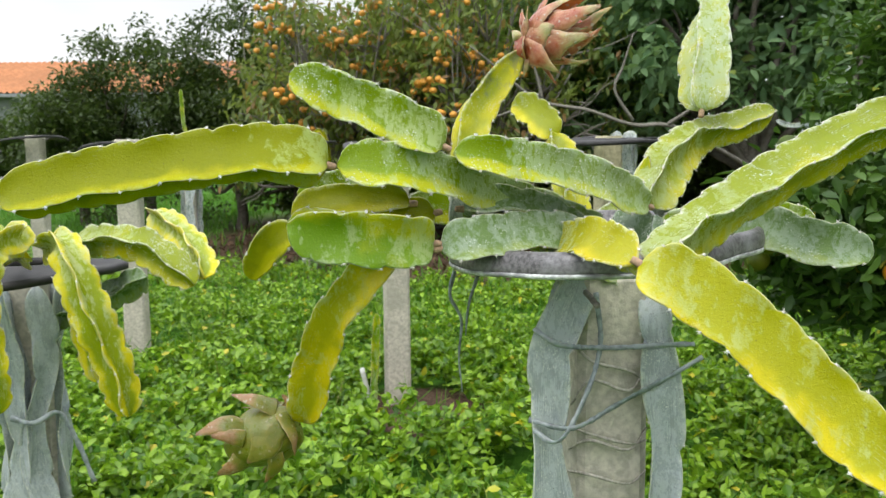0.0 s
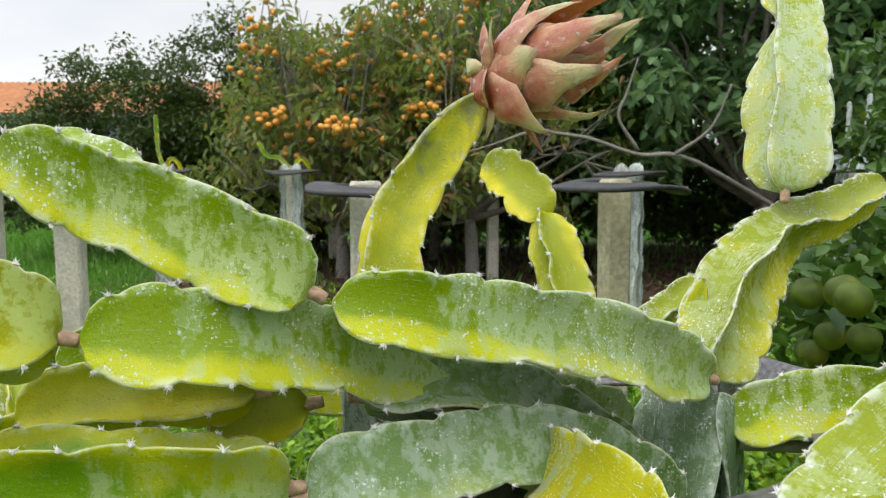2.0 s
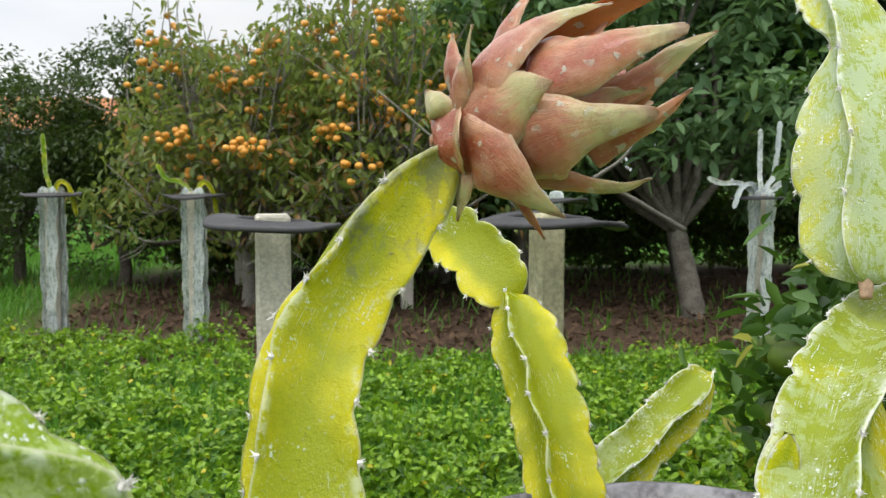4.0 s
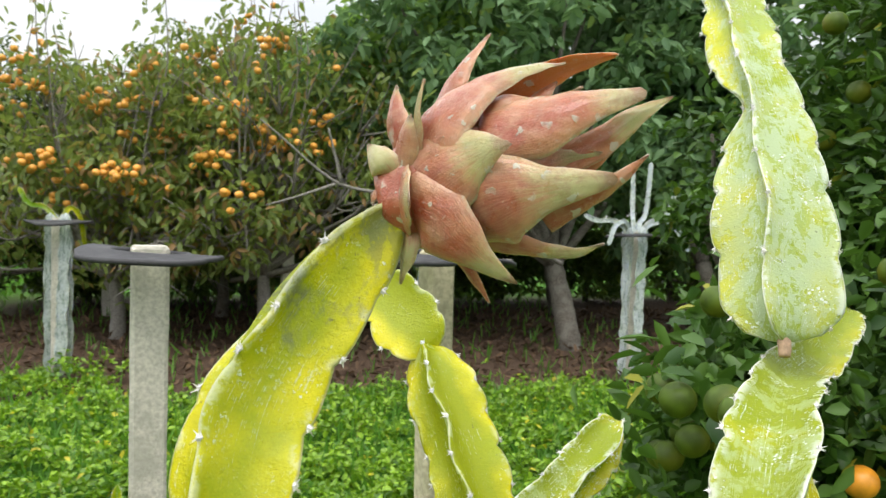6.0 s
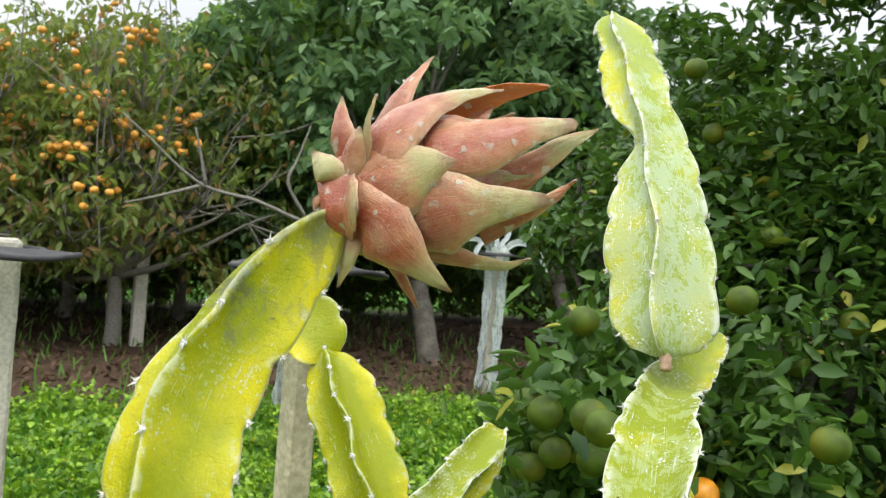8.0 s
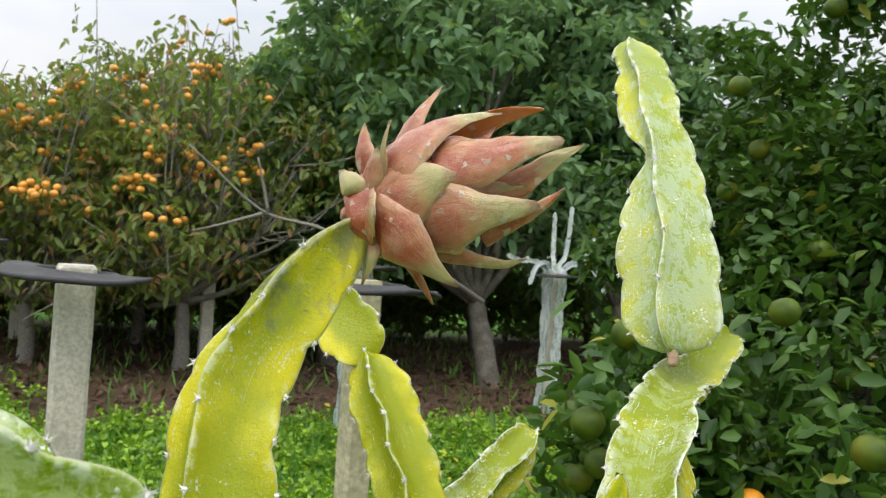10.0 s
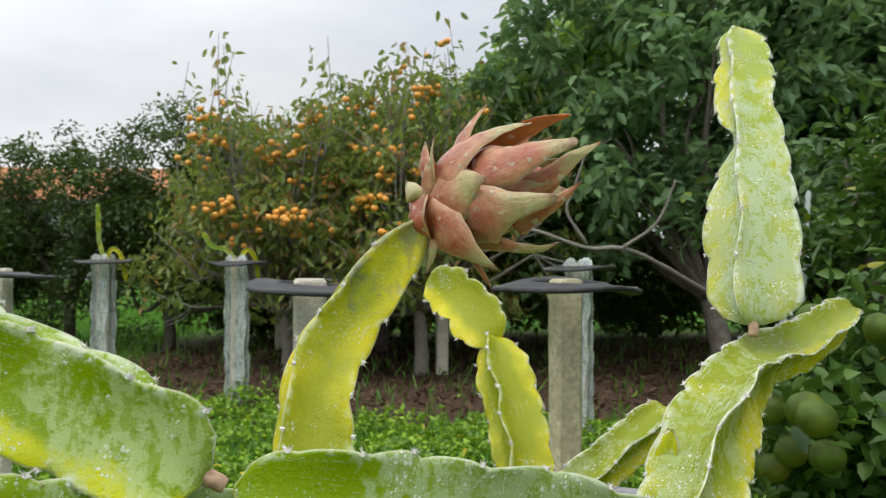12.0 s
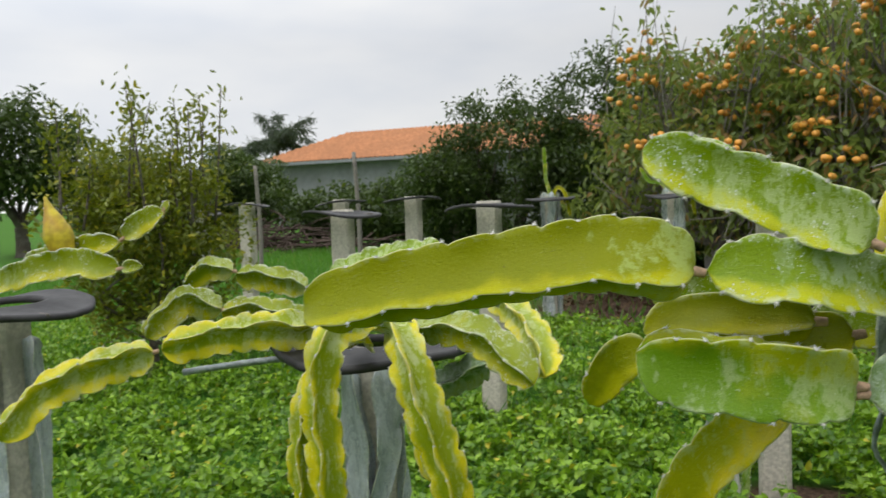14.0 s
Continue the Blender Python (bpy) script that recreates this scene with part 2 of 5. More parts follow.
CACTUS = {
    "yellow": cactus_material("cactus_yellow", (0.33, 0.34, 0.003), (0.58, 0.49, 0.003), (0.40, 0.44, 0.12), 0.28, 0.4, 0.49, 0.1, 0.5),
    "aged": cactus_material("cactus_aged_yellow", (0.36, 0.35, 0.003), (0.54, 0.45, 0.003), (0.28, 0.34, 0.22), -1.0, 0.8, 0.47, 0.9, 0.8),
    "golden": cactus_material("cactus_golden", (0.24, 0.28, 0.002), (0.50, 0.455, 0.002), (0.28, 0.32, 0.12), 0.45, 0.6, 0.49, -0.6, 0.8, soft=0.20),
    "golden_worn": cactus_material("cactus_golden_worn", (0.24, 0.28, 0.002), (0.50, 0.455, 0.002), (0.125, 0.14, 0.06), 1.02, 0.9, 0.49, -1.0, 0.6, soft=0.20),
    "lime": cactus_material("cactus_lime", (0.195, 0.22, 0.001), (0.36, 0.36, 0.001), (0.30, 0.37, 0.10), -1.7, 0.3, 0.55, 1.1, 0.2, gloss=0.08),
    "olive": cactus_material("cactus_olive", (0.25, 0.275, 0.003), (0.44, 0.42, 0.004), (0.30, 0.35, 0.08), 0.20, 0.5, 0.50),
    # lower half a deeper green, partly standing in for its shaded underside
    "green": cactus_material("cactus_green", (0.12, 0.23, 0.003), (0.33, 0.36, 0.005), (0.28, 0.36, 0.14), 0.28, 0.6, 0.51, 0.25, 0.0, 0.16),
    "mottled": cactus_material("cactus_mottled", (0.18, 0.275, 0.001), (0.43, 0.46, 0.002), (0.365, 0.45, 0.18), 0.56, 1.4, 0.57, 0.10, 0.0, -0.36, (0.50, 0.50, 0.40), soft=0.16),
    "mottled_old": cactus_material("cactus_mottled_old", (0.18, 0.275, 0.001), (0.43, 0.46, 0.002), (0.33, 0.425, 0.215), 0.30, 1.3, 0.57, 0.70, 0.0, -0.38, (0.50, 0.50, 0.40), soft=0.16),
    "ribbon": cactus_material("cactus_ribbon", (0.24, 0.31, 0.006), (0.60, 0.54, 0.008), (0.42, 0.47, 0.20), 0.34, 0.7, 0.66, 0.15, 0.5, -0.10, (0.62, 0.62, 0.48), 0.42),
    "deep": cactus_material("cactus_deep_green", (0.10, 0.165, 0.072), (0.17, 0.22, 0.085), (0.205, 0.27, 0.20), 0.6, 1.3, 0.58, 0.0, 0.9, 0.0, (0.45, 0.49, 0.46)),
    "grey": cactus_material("cactus_grey", (0.125, 0.205, 0.06), (0.28, 0.35, 0.09), (0.26, 0.335, 0.235), 0.75, 0.9, 0.58),
    "pale": cactus_material("cactus_pale", (0.205, 0.255, 0.002), (0.43, 0.41, 0.002), (0.295, 0.36, 0.13), -0.05, 1.5, 0.50, 0.3, 0.9, rim=(0.72, 0.74, 0.66), soft=0.22),
    "frost": cactus_material("cactus_frosted", (0.24, 0.31, 0.004), (0.46, 0.45, 0.004), (0.37, 0.45, 0.27), -0.10, 1.9, 0.48, 0.60, 1.0, rim=(0.72, 0.74, 0.68), soft=0.22),
    "white": cactus_material("cactus_white_sprayed", (0.20, 0.25, 0.21), (0.34, 0.39, 0.36), (0.52, 0.56, 0.55), 0.72, 1.6, 0.6, 0.0, 0.6),
    "bark": cactus_material("cactus_old_stem", (0.29, 0.335, 0.325), (0.40, 0.445, 0.44), (0.42, 0.475, 0.475), 0.55, 1.3, 0.55, 0.0, 1.2),
}


def plain(name, colour, rough=0.6, spec=0.4, scale=30.0, vary=0.25, bump=0.2, dist=0.002, metal=0.0, stain=None, stain_amount=0.5):
    m = Nodes(name)
    a, b = m.noise(scale, 5.0), m.noise(scale * 0.13, 3.0)
    dark = tuple(c * (1 - vary) for c in colour)
    light = tuple(min(1, c * (1 + vary)) for c in colour)
    col = m.mix(m.ramp(a, 0.3, 0.7), dark, light)
    if stain:
        col = m.mix(m.math("MULTIPLY", m.ramp(b, 0.45, 0.65), stain_amount), col, stain)
    if bump:
        m.bump(a, bump, dist)
    return m.set(col, rough, spec, metal)


CONCRETE = plain("weathered_concrete", (0.50, 0.47, 0.395), 0.9, 0.2, 70, 0.2, 0.7, 0.005, stain=(0.34, 0.33, 0.27), stain_amount=0.7)
WOODEN = plain("weathered_post_wood", (0.46, 0.42, 0.28), 0.85, 0.2, 50, 0.25, 0.4, 0.003, stain=(0.28, 0.27, 0.16))
RUBBER = plain("worn_tyre_rubber", (0.022, 0.021, 0.022), 0.6, 0.4, 40, 0.4, 0.3, 0.003, stain=(0.06, 0.06, 0.06), stain_amount=0.5)
# base colour lightened to stand in for sky reflected in the stained rubber
RUBBER_PALE = plain("spray_stained_sky_sheen_rubber", (0.125, 0.118, 0.126), 0.36, 0.5, 160, 0.5, 0.4, 0.002, stain=(0.30, 0.30, 0.32), stain_amount=0.6)
SPRAY_WHITE = plain("dried_white_spray", (0.55, 0.57, 0.57), 0.8, 0.3, 120, 0.35, 0.4, 0.002, stain=(0.18, 0.18, 0.19), stain_amount=0.9)
SPINE = plain("spine", (0.62, 0.60, 0.57), 0.7, 0.3, 100, 0.2, 0)
JOINT = plain("corky_joint", (0.36, 0.24, 0.16), 0.8, 0.3, 200, 0.3, 0.5, 0.001)
TIE = plain("plastic_tie", (0.20, 0.235, 0.245), 0.4, 0.5, 90, 0.4, 0.3, 0.001, stain=(0.42, 0.46, 0.47))
ROPE = plain("dry_root", (0.40, 0.38, 0.33), 0.9, 0.2, 120, 0.3, 0.4, 0.001)
BARK = plain("tree_bark", (0.11, 0.095, 0.075), 0.95, 0.1, 40, 0.4, 0.6, 0.01, stain=(0.20, 0.19, 0.16))
PALE_BARK = plain("pale_branch_bark", (0.11, 0.098, 0.08), 0.9, 0.15, 60, 0.4, 0.7, 0.01, stain=(0.19, 0.18, 0.15))
GREY_BRANCH = plain("grey_branch_bark", (0.21, 0.195, 0.17), 0.9, 0.15, 60, 0.3, 0.4, 0.004)
STEEL = plain("rusty_rebar", (0.20, 0.18, 0.16), 0.6, 0.4, 80, 0.3, 0.3, 0.001)


def leaf_material(name, low, high, odd=None, odd_amount=0.06, rough=0.45, through_light=0.3, spec=0.4):
    m = Nodes(name)
    geo = m.nd.new("ShaderNodeNewGeometry")
    rnd = geo.outputs["Random Per Island"]
    col = m.mix(rnd, low, high)
    if odd:
        col = m.mix(m.ramp(rnd, 1 - odd_amount, 1 - odd_amount + 0.005), col, odd)
    col = m.mix(m.math("MULTIPLY", m.noise(25.0, 2.0), 0.35), col, tuple(c * 0.6 for c in low))
    m.set(col, rough, spec)
    return m.thin(m.mix(0.5, col, (high[0] * 1.6, high[1] * 1.7, high[2])), through_light)


LEAF_COVER = leaf_material("groundcover_leaf", (0.035, 0.115, 0.004), (0.33, 0.53, 0.035), (0.58, 0.50, 0.03), 0.022, 0.4, 0.22)
LEAF_DARK = leaf_material("dark_tree_leaf", (0.076, 0.15, 0.068), (0.20, 0.315, 0.142), (0.22, 0.28, 0.05), 0.03, 0.6, 0.3, 0.2)
LEAF_HEDGE = leaf_material("hedge_leaf", (0.029, 0.054, 0.011), (0.076, 0.118, 0.025), (0.20, 0.25, 0.03), 0.02)
LEAF_BACK = leaf_material("green_hedge_leaf", (0.05, 0.09, 0.012), (0.14, 0.21, 0.03), (0.20, 0.26, 0.03), 0.04)
LEAF_PERS = leaf_material("persimmon_leaf", (0.085, 0.13, 0.03), (0.25, 0.31, 0.075), (0.30, 0.16, 0.06), 0.18, 0.5, 0.4)
LEAF_BRIGHT = leaf_material("bright_tree_leaf", (0.13, 0.25, 0.05), (0.30, 0.45, 0.085))
LEAF_CITRUS = leaf_material("citrus_leaf", (0.026, 0.07, 0.012), (0.09, 0.175, 0.025), (0.30, 0.30, 0.03), 0.025, 0.42, 0.2, 0.28)
LEAF_SHRUB = leaf_material("shrub_leaf", (0.07, 0.10, 0.009), (0.23, 0.26, 0.02), (0.42, 0.38, 0.02), 0.08)
LEAF_PALM = leaf_material("palm_leaf", (0.03, 0.05, 0.025), (0.07, 0.10, 0.05))
GRASS = leaf_material("grass_blade", (0.06, 0.17, 0.015), (0.13, 0.30, 0.03), (0.30, 0.28, 0.08), 0.04)
LITTER = leaf_material("dry_leaf", (0.05, 0.03, 0.018), (0.14, 0.085, 0.045), None, 0, 0.9, 0.1)


def ground_material():
    m = Nodes("grassy_ground")
    sep = m.nd.new("ShaderNodeSeparateXYZ")
    m.link(m.co.outputs["Object"], sep.inputs[0])
    n1, n2, n3 = m.noise(0.5, 4.0), m.noise(7.0, 5.0), m.noise(45.0, 5.0)
    green = m.mix(m.ramp(n2, 0.3, 0.7), (0.03, 0.09, 0.010), (0.075, 0.19, 0.02))
    soil = m.mix(m.ramp(n3, 0.3, 0.7), (0.04, 0.026, 0.018), (0.11, 0.072, 0.048))
    # bare litter lies under the trees behind the third row of posts
    far = m.ramp(m.math("ADD", sep.outputs["Y"], m.math("MULTIPLY", n1, 1.6)), 7.9, 8.6)
    side = m.ramp(m.math("ADD", sep.outputs["X"], m.math("MULTIPLY", n1, 2.0)), -3.5, -1.5)
    edge = m.ramp(sep.outputs["Y"], 16.0, 14.0)
    bare = m.math("MULTIPLY", m.math("MULTIPLY", far, side), edge)
    dist = m.nd.new("ShaderNodeVectorMath")
    dist.operation = "DISTANCE"
    m.link(m.co.outputs["Object"], dist.inputs[0])
    dist.inputs[1].default_value = (-0.12, 4.02, 0)
    bare = m.math("MAXIMUM", bare, m.ramp(m.math("ADD", dist.outputs["Value"], m.math("MULTIPLY", n2, 0.15)), 0.55, 0.40))
    m.bump(n3, 0.6, 0.03)
    return m.set(m.mix(bare, green, soil), 0.95, 0.1)


GROUND = ground_material()


# ---- mesh helpers ----
ORIGIN = {}


def thing(name, at, label, category, group="", kind=""):
    """An Empty at the base of a thing; its parts are given in world metres."""
    ob = new(name)
    ob.empty_display_size = 0.05
    ob.location = at
    ORIGIN[ob.name] = Vector(at)
    return tagged(ob, label, category, group, kind)


def mesh_from(name, verts, faces, material, smooth=True, uvs=None, uvs2=None):
    me = bpy.data.meshes.new(name)
    me.from_pydata([tuple(v) for v in verts], [], faces)
    if uvs is not None:
        layer = me.uv_layers.new(name="UVMap")
        idx = np.empty(len(me.loops), np.int32)
        me.loops.foreach_get("vertex_index", idx)
        layer.data.foreach_set("uv", np.asarray(uvs, np.float32)[idx].ravel())
        if uvs2 is not None:
            layer = me.uv_layers.new(name="lie")
            layer.data.foreach_set("uv", np.asarray(uvs2, np.float32)[idx].ravel())
    me.materials.append(material)
    if smooth:
        me.shade_smooth()
    me.update()
    return me


def part(name, shape, material, parent=None, label="", smooth=True, uvs=None, uvs2=None):
    """Links a bmesh, or (verts, faces) in world metres, as one mesh under a thing or a part."""
    org = ORIGIN[parent.name] if parent else Vector((0, 0, 0))
    if isinstance(shape, bmesh.types.BMesh):
        bmesh.ops.translate(shape, verts=shape.verts, vec=-org)
        me = bpy.data.meshes.new(name)
        shape.to_mesh(me)
        shape.free()
        me.materials.append(material)
        if smooth:
            me.shade_smooth()
    else:
        verts, faces = shape
        me = mesh_from(name, np.asarray(verts, float) - np.array(org), faces, material, smooth, uvs, uvs2)
    ob = new(name, me)
    ob.parent = parent
    ORIGIN[ob.name] = org
    return tagged(ob, label)


def path_points(pts, step):
    """A smooth line through a few points, in even steps."""
    p = [np.array(q, float) for q in pts]
    p = [2 * p[0] - p[1]] + p + [2 * p[-1] - p[-2]]
    out = []
    for a, b, c, d in zip(p, p[1:], p[2:], p[3:]):
        for u in np.linspace(0, 1, 24, endpoint=False):
            out.append(0.5 * (2 * b + (c - a) * u + (2 * a - 5 * b + 4 * c - d) * u * u + (3 * b - a - 3 * c + d) * u**3))
    out = np.array(out + [p[-2]])
    run = np.r_[0, np.cumsum(np.linalg.norm(np.diff(out, axis=0), axis=1))]
    n = max(4, int(run[-1] / step))
    s = np.linspace(0, run[-1], n + 1)
    return np.stack([np.interp(s, run, out[:, k]) for k in range(3)], 1), s


def tube(pts, radii, sides=8, step=0.05, wobble=0.0, seed=0):
    """A tapered round limb along a smooth line: (verts, faces)."""
    c, s = path_points(pts, step)
    rr = np.interp(s / s[-1], np.linspace(0, 1, len(radii)), radii)
    t = np.gradient(c, axis=0)
    t /= np.linalg.norm(t, axis=1)[:, None]
    ref = np.array([0.3, 0.9, 0.3]) if abs(t[0][2]) > 0.6 else np.array([0.1, 0.2, 1.0])
    rng = np.random.default_rng(seed)
    verts, faces = [], []
    for k in range(len(c)):
        a = np.cross(t[k], ref)
        a /= np.linalg.norm(a)
        b = np.cross(t[k], a)
        for j in range(sides):
            w = 2 * math.pi * j / sides
            verts.append(c[k] + rr[k] * (1 + wobble * rng.uniform(-1, 1)) * (math.cos(w) * a + math.sin(w) * b))
    for k in range(len(c) - 1):
        for j in range(sides):
            j2 = (j + 1) % sides
            faces.append((k * sides + j, k * sides + j2, (k + 1) * sides + j2, (k + 1) * sides + j))
    faces.append(tuple(reversed(range(sides))))
    faces.append(tuple(range((len(c) - 1) * sides, len(c) * sides)))
    return verts, faces


def strip(pts, width, out, thick=0.002, step=0.012, seed=0):
    """A thin flat tie band along a smooth line, its flat side turned to out: (verts, faces)."""
    c, s = path_points(pts, step)
    t = np.gradient(c, axis=0)
    t /= np.linalg.norm(t, axis=1)[:, None]
    rng = np.random.default_rng(seed)
    verts, faces = [], []
    roll = 0.0
    for k in range(len(c)):
        roll = 0.8 * roll + rng.normal() * 0.22
        o = np.array(out, float)
        side = np.cross(t[k], o)
        side /= np.linalg.norm(side)
        nor = np.cross(side, t[k])
        side, nor = math.cos(roll) * side + math.sin(roll) * nor, math.cos(roll) * nor - math.sin(roll) * side
        w = width * (0.8 + 0.3 * rng.uniform())
        for a, b in ((-0.5, -0.5), (0.5, -0.5), (0.5, 0.5), (0.0, 1.0), (-0.5, 0.5)):
            verts.append(c[k] + side * w * a + nor * thick * b)
    for k in range(len(c) - 1):
        for j in range(5):
            j2 = (j + 1) % 5
            faces.append((k * 5 + j, k * 5 + j2, (k + 1) * 5 + j2, (k + 1) * 5 + j))
    faces.append((4, 3, 2, 1, 0))
    n = (len(c) - 1) * 5
    faces.append((n, n + 1, n + 2, n + 3, n + 4))
    return verts, faces


def join(shapes):
    verts, faces = [], []
    for v, f in shapes:
        n = len(verts)
        verts.extend(v)
        faces.extend(tuple(i + n for i in q) for q in f)
    return verts, faces


def leaf_sheet(centres, length, width, rng, droop=0.3, spread=1.0, fold=0.25, lay=0.0):
    """Many single leaves, each six-cornered and folded along its midrib: (verts, faces)."""
    n = len(centres)
    d = rng.normal(size=(n, 3)) * (spread, spread, spread * 0.7)
    d[:, 2] -= droop
    d /= np.linalg.norm(d, axis=1)[:, None]
    up = rng.normal(size=(n, 3)) * (1 - lay) + (0, 0, 0.6 + 2.5 * lay)
    side = np.cross(d, up)
    side /= np.linalg.norm(side, axis=1)[:, None] + 1e-9
    nor = np.cross(side, d)
    ln = length * rng.uniform(0.65, 1.2, n)[:, None]
    wd = width * rng.uniform(0.75, 1.15, n)[:, None]
    v = np.empty((n, 6, 3))
    for k, (a, b, h) in enumerate([(0, 0, 0), (-0.42, 0.33, 1), (-0.34, 0.7, 1), (0, 1, 0), (0.34, 0.7, 1), (0.42, 0.33, 1)]):
        v[:, k] = centres + d * (ln * b) + side * (wd * a) + nor * (wd * fold * h * abs(a) * 2) - (0, 0, 0.12 * droop) * ln * b * b
    base = np.arange(n)[:, None] * 6
    f = np.concatenate([base + [0, 5, 4, 3], base + [0, 3, 2, 1]])
    return v.reshape(-1, 3), f


def sheet_mesh(name, verts, faces, material, org, smooth=False):
    """A large mesh of quads, from arrays."""
    me = bpy.data.meshes.new(name)
    verts, faces = np.asarray(verts, np.float32) - np.array(org, np.float32), np.asarray(faces, np.int32)
    me.vertices.add(len(verts))
    me.vertices.foreach_set("co", verts.ravel())
    me.loops.add(faces.size)
    me.loops.foreach_set("vertex_index", faces.ravel())
    me.polygons.add(len(faces))
    me.polygons.foreach_set("loop_start", np.arange(0, faces.size, faces.shape[1], dtype=np.int32))
    me.materials.append(material)
    me.update(calc_edges=True)
    me.validate()
    return me


def leaf_part(name, centres, length, width, material, parent, rng, label="", **kw):
    v, f = leaf_sheet(centres, length, width, rng, **kw)
    org = ORIGIN[parent.name] if parent else Vector((0, 0, 0))
    ob = new(name, sheet_mesh(name, v, f, material, org))
    ob.parent = parent
    ORIGIN[ob.name] = org
    return tagged(ob, label)


# ---- cactus segments ----
def cladode(pts, radius, face, rng, ribs=(60, 180, 300), lobe=0.042, tip=0.045, neck=0.035, twist=0.0, wave=0.003, blunt=0.15, notch=0.13, taper=0.0, bites=(), slim=0.0, step=0.006):
    """A three-winged stem with scalloped ribs. face: the way from which the ribs' degrees count.
    Gives (verts, faces), the UVs (0 to 1 along, 0 in the hollow to 1 on the rib) and the areoles."""
    c, s = path_points(pts, step)
    length = s[-1]
    t = np.gradient(c, axis=0)
    t /= np.linalg.norm(t, axis=1)[:, None]
    f0 = np.array(face, float)
    env = np.ones(len(s))
    a = np.clip(s / neck, 0, 1)
    env *= 0.2 + 0.8 * np.sqrt(np.clip(a * (2 - a), 0, 1))
    b = np.clip((s - (length - tip)) / tip, 0, 1)
    env *= np.sqrt(np.clip(1 - b * b, 0, 1)) * (1 - blunt) + blunt * (1 - 0.6 * b)
    env *= 1 - taper * np.clip(s / length - 0.3, 0, 1)
    phase, grow, waves = rng.uniform(0, 1, 3), rng.uniform(0.94, 1.06, 3), rng.uniform(0, 6.28, 3)
    order = sorted(ribs)
    verts, uvs, lie, areoles, last = [], [], [], [], [0, 0, 0]
    for k in range(len(c)):
        f = f0 - t[k] * (f0 @ t[k])
        f /= np.linalg.norm(f)
        g = np.cross(t[k], f)
        rad = radius * env[k]
        for j, deg in enumerate(order):
            turn = twist * (s[k] / length - 0.5)
            ang = radians(deg + turn)
            gap = (order[(j + 1) % 3] - deg) % 360
            u = math.cos(ang) * f + math.sin(ang) * g
            w = -math.sin(ang) * f + math.cos(ang) * g
            run = s[k] / lobe + phase[j] + 0.16 * math.sin(s[k] * 31 + waves[j])
            ph = run % 1.0
            wing = rad * grow[j] * (1 + 0.07 * math.sin(s[k] * 17 + waves[j]))
            r = wing * (1 - notch + notch * math.sin(math.pi * ph**0.62) ** 0.55)
            for rib, at, wide, deep in bites:
                if rib == j:
                    cut = 1 - deep * math.exp(-(((s[k] / length - at) / wide) ** 2))
                    r, wing = r * cut, wing * cut
            off = w * wave * env[k] * math.sin(s[k] / (lobe * 2.3) * 2 * math.pi + waves[j])
            th = 0.0009 + 0.0007 * env[k]
            av = ang + radians(gap / 2)
            hollow = max(rad * (0.37 if gap > 90 else 0.52) * (1 - slim), 0.004)
            fat = 1 - slim
            ring = [(0.55, 0.5, 0.10 * rad * fat + 0.0012), (0.80, 0.8, 0.04 * rad * fat + 0.0014), (0.95, 0.94, 1.15 * th), (1.0, 0.96, 0.8 * th), (1.0, 1.0, 0), (1.0, 0.96, -0.8 * th), (0.95, 0.94, -1.15 * th), (0.80, 0.8, -0.04 * rad * fat - 0.0014), (0.55, 0.5, -0.10 * rad * fat - 0.0012)]
            for fr, q, h in ring:
                reach = (wing * (1 - 0.5 * notch) if fr < 0.7 else (0.7 * r + 0.3 * wing if fr < 0.9 else r)) * fr + (0.0009 if q == 1.0 else (-0.0008 if q == 0.96 else 0))
                verts.append(c[k] + u * reach - w * h + off * fr**3)
                uvs.append((s[k] / length, q))
                lie.append(((verts[-1][2] - c[k][2]) / radius, j / 3))
            verts.append(c[k] + (math.cos(av) * f + math.sin(av) * g) * hollow)
            uvs.append((s[k] / length, 0.0))
            lie.append(((verts[-1][2] - c[k][2]) / radius, j / 3))
            if k and run // 1 != last[j] and 0.012 < s[k] < length - 0.006:
                areoles.append((c[k] + u * r + off, u, t[k], w))
            last[j] = run // 1
    n = 30
    faces = []
    for k in range(len(c) - 1):
        for j in range(n):
            j2 = (j + 1) % n
            faces.append((k * n + j, k * n + j2, (k + 1) * n + j2, (k + 1) * n + j))
    faces.append(tuple(reversed(range(n))))
    faces.append(tuple(range((len(c) - 1) * n, len(c) * n)))
    return (verts, faces), uvs, lie, areoles


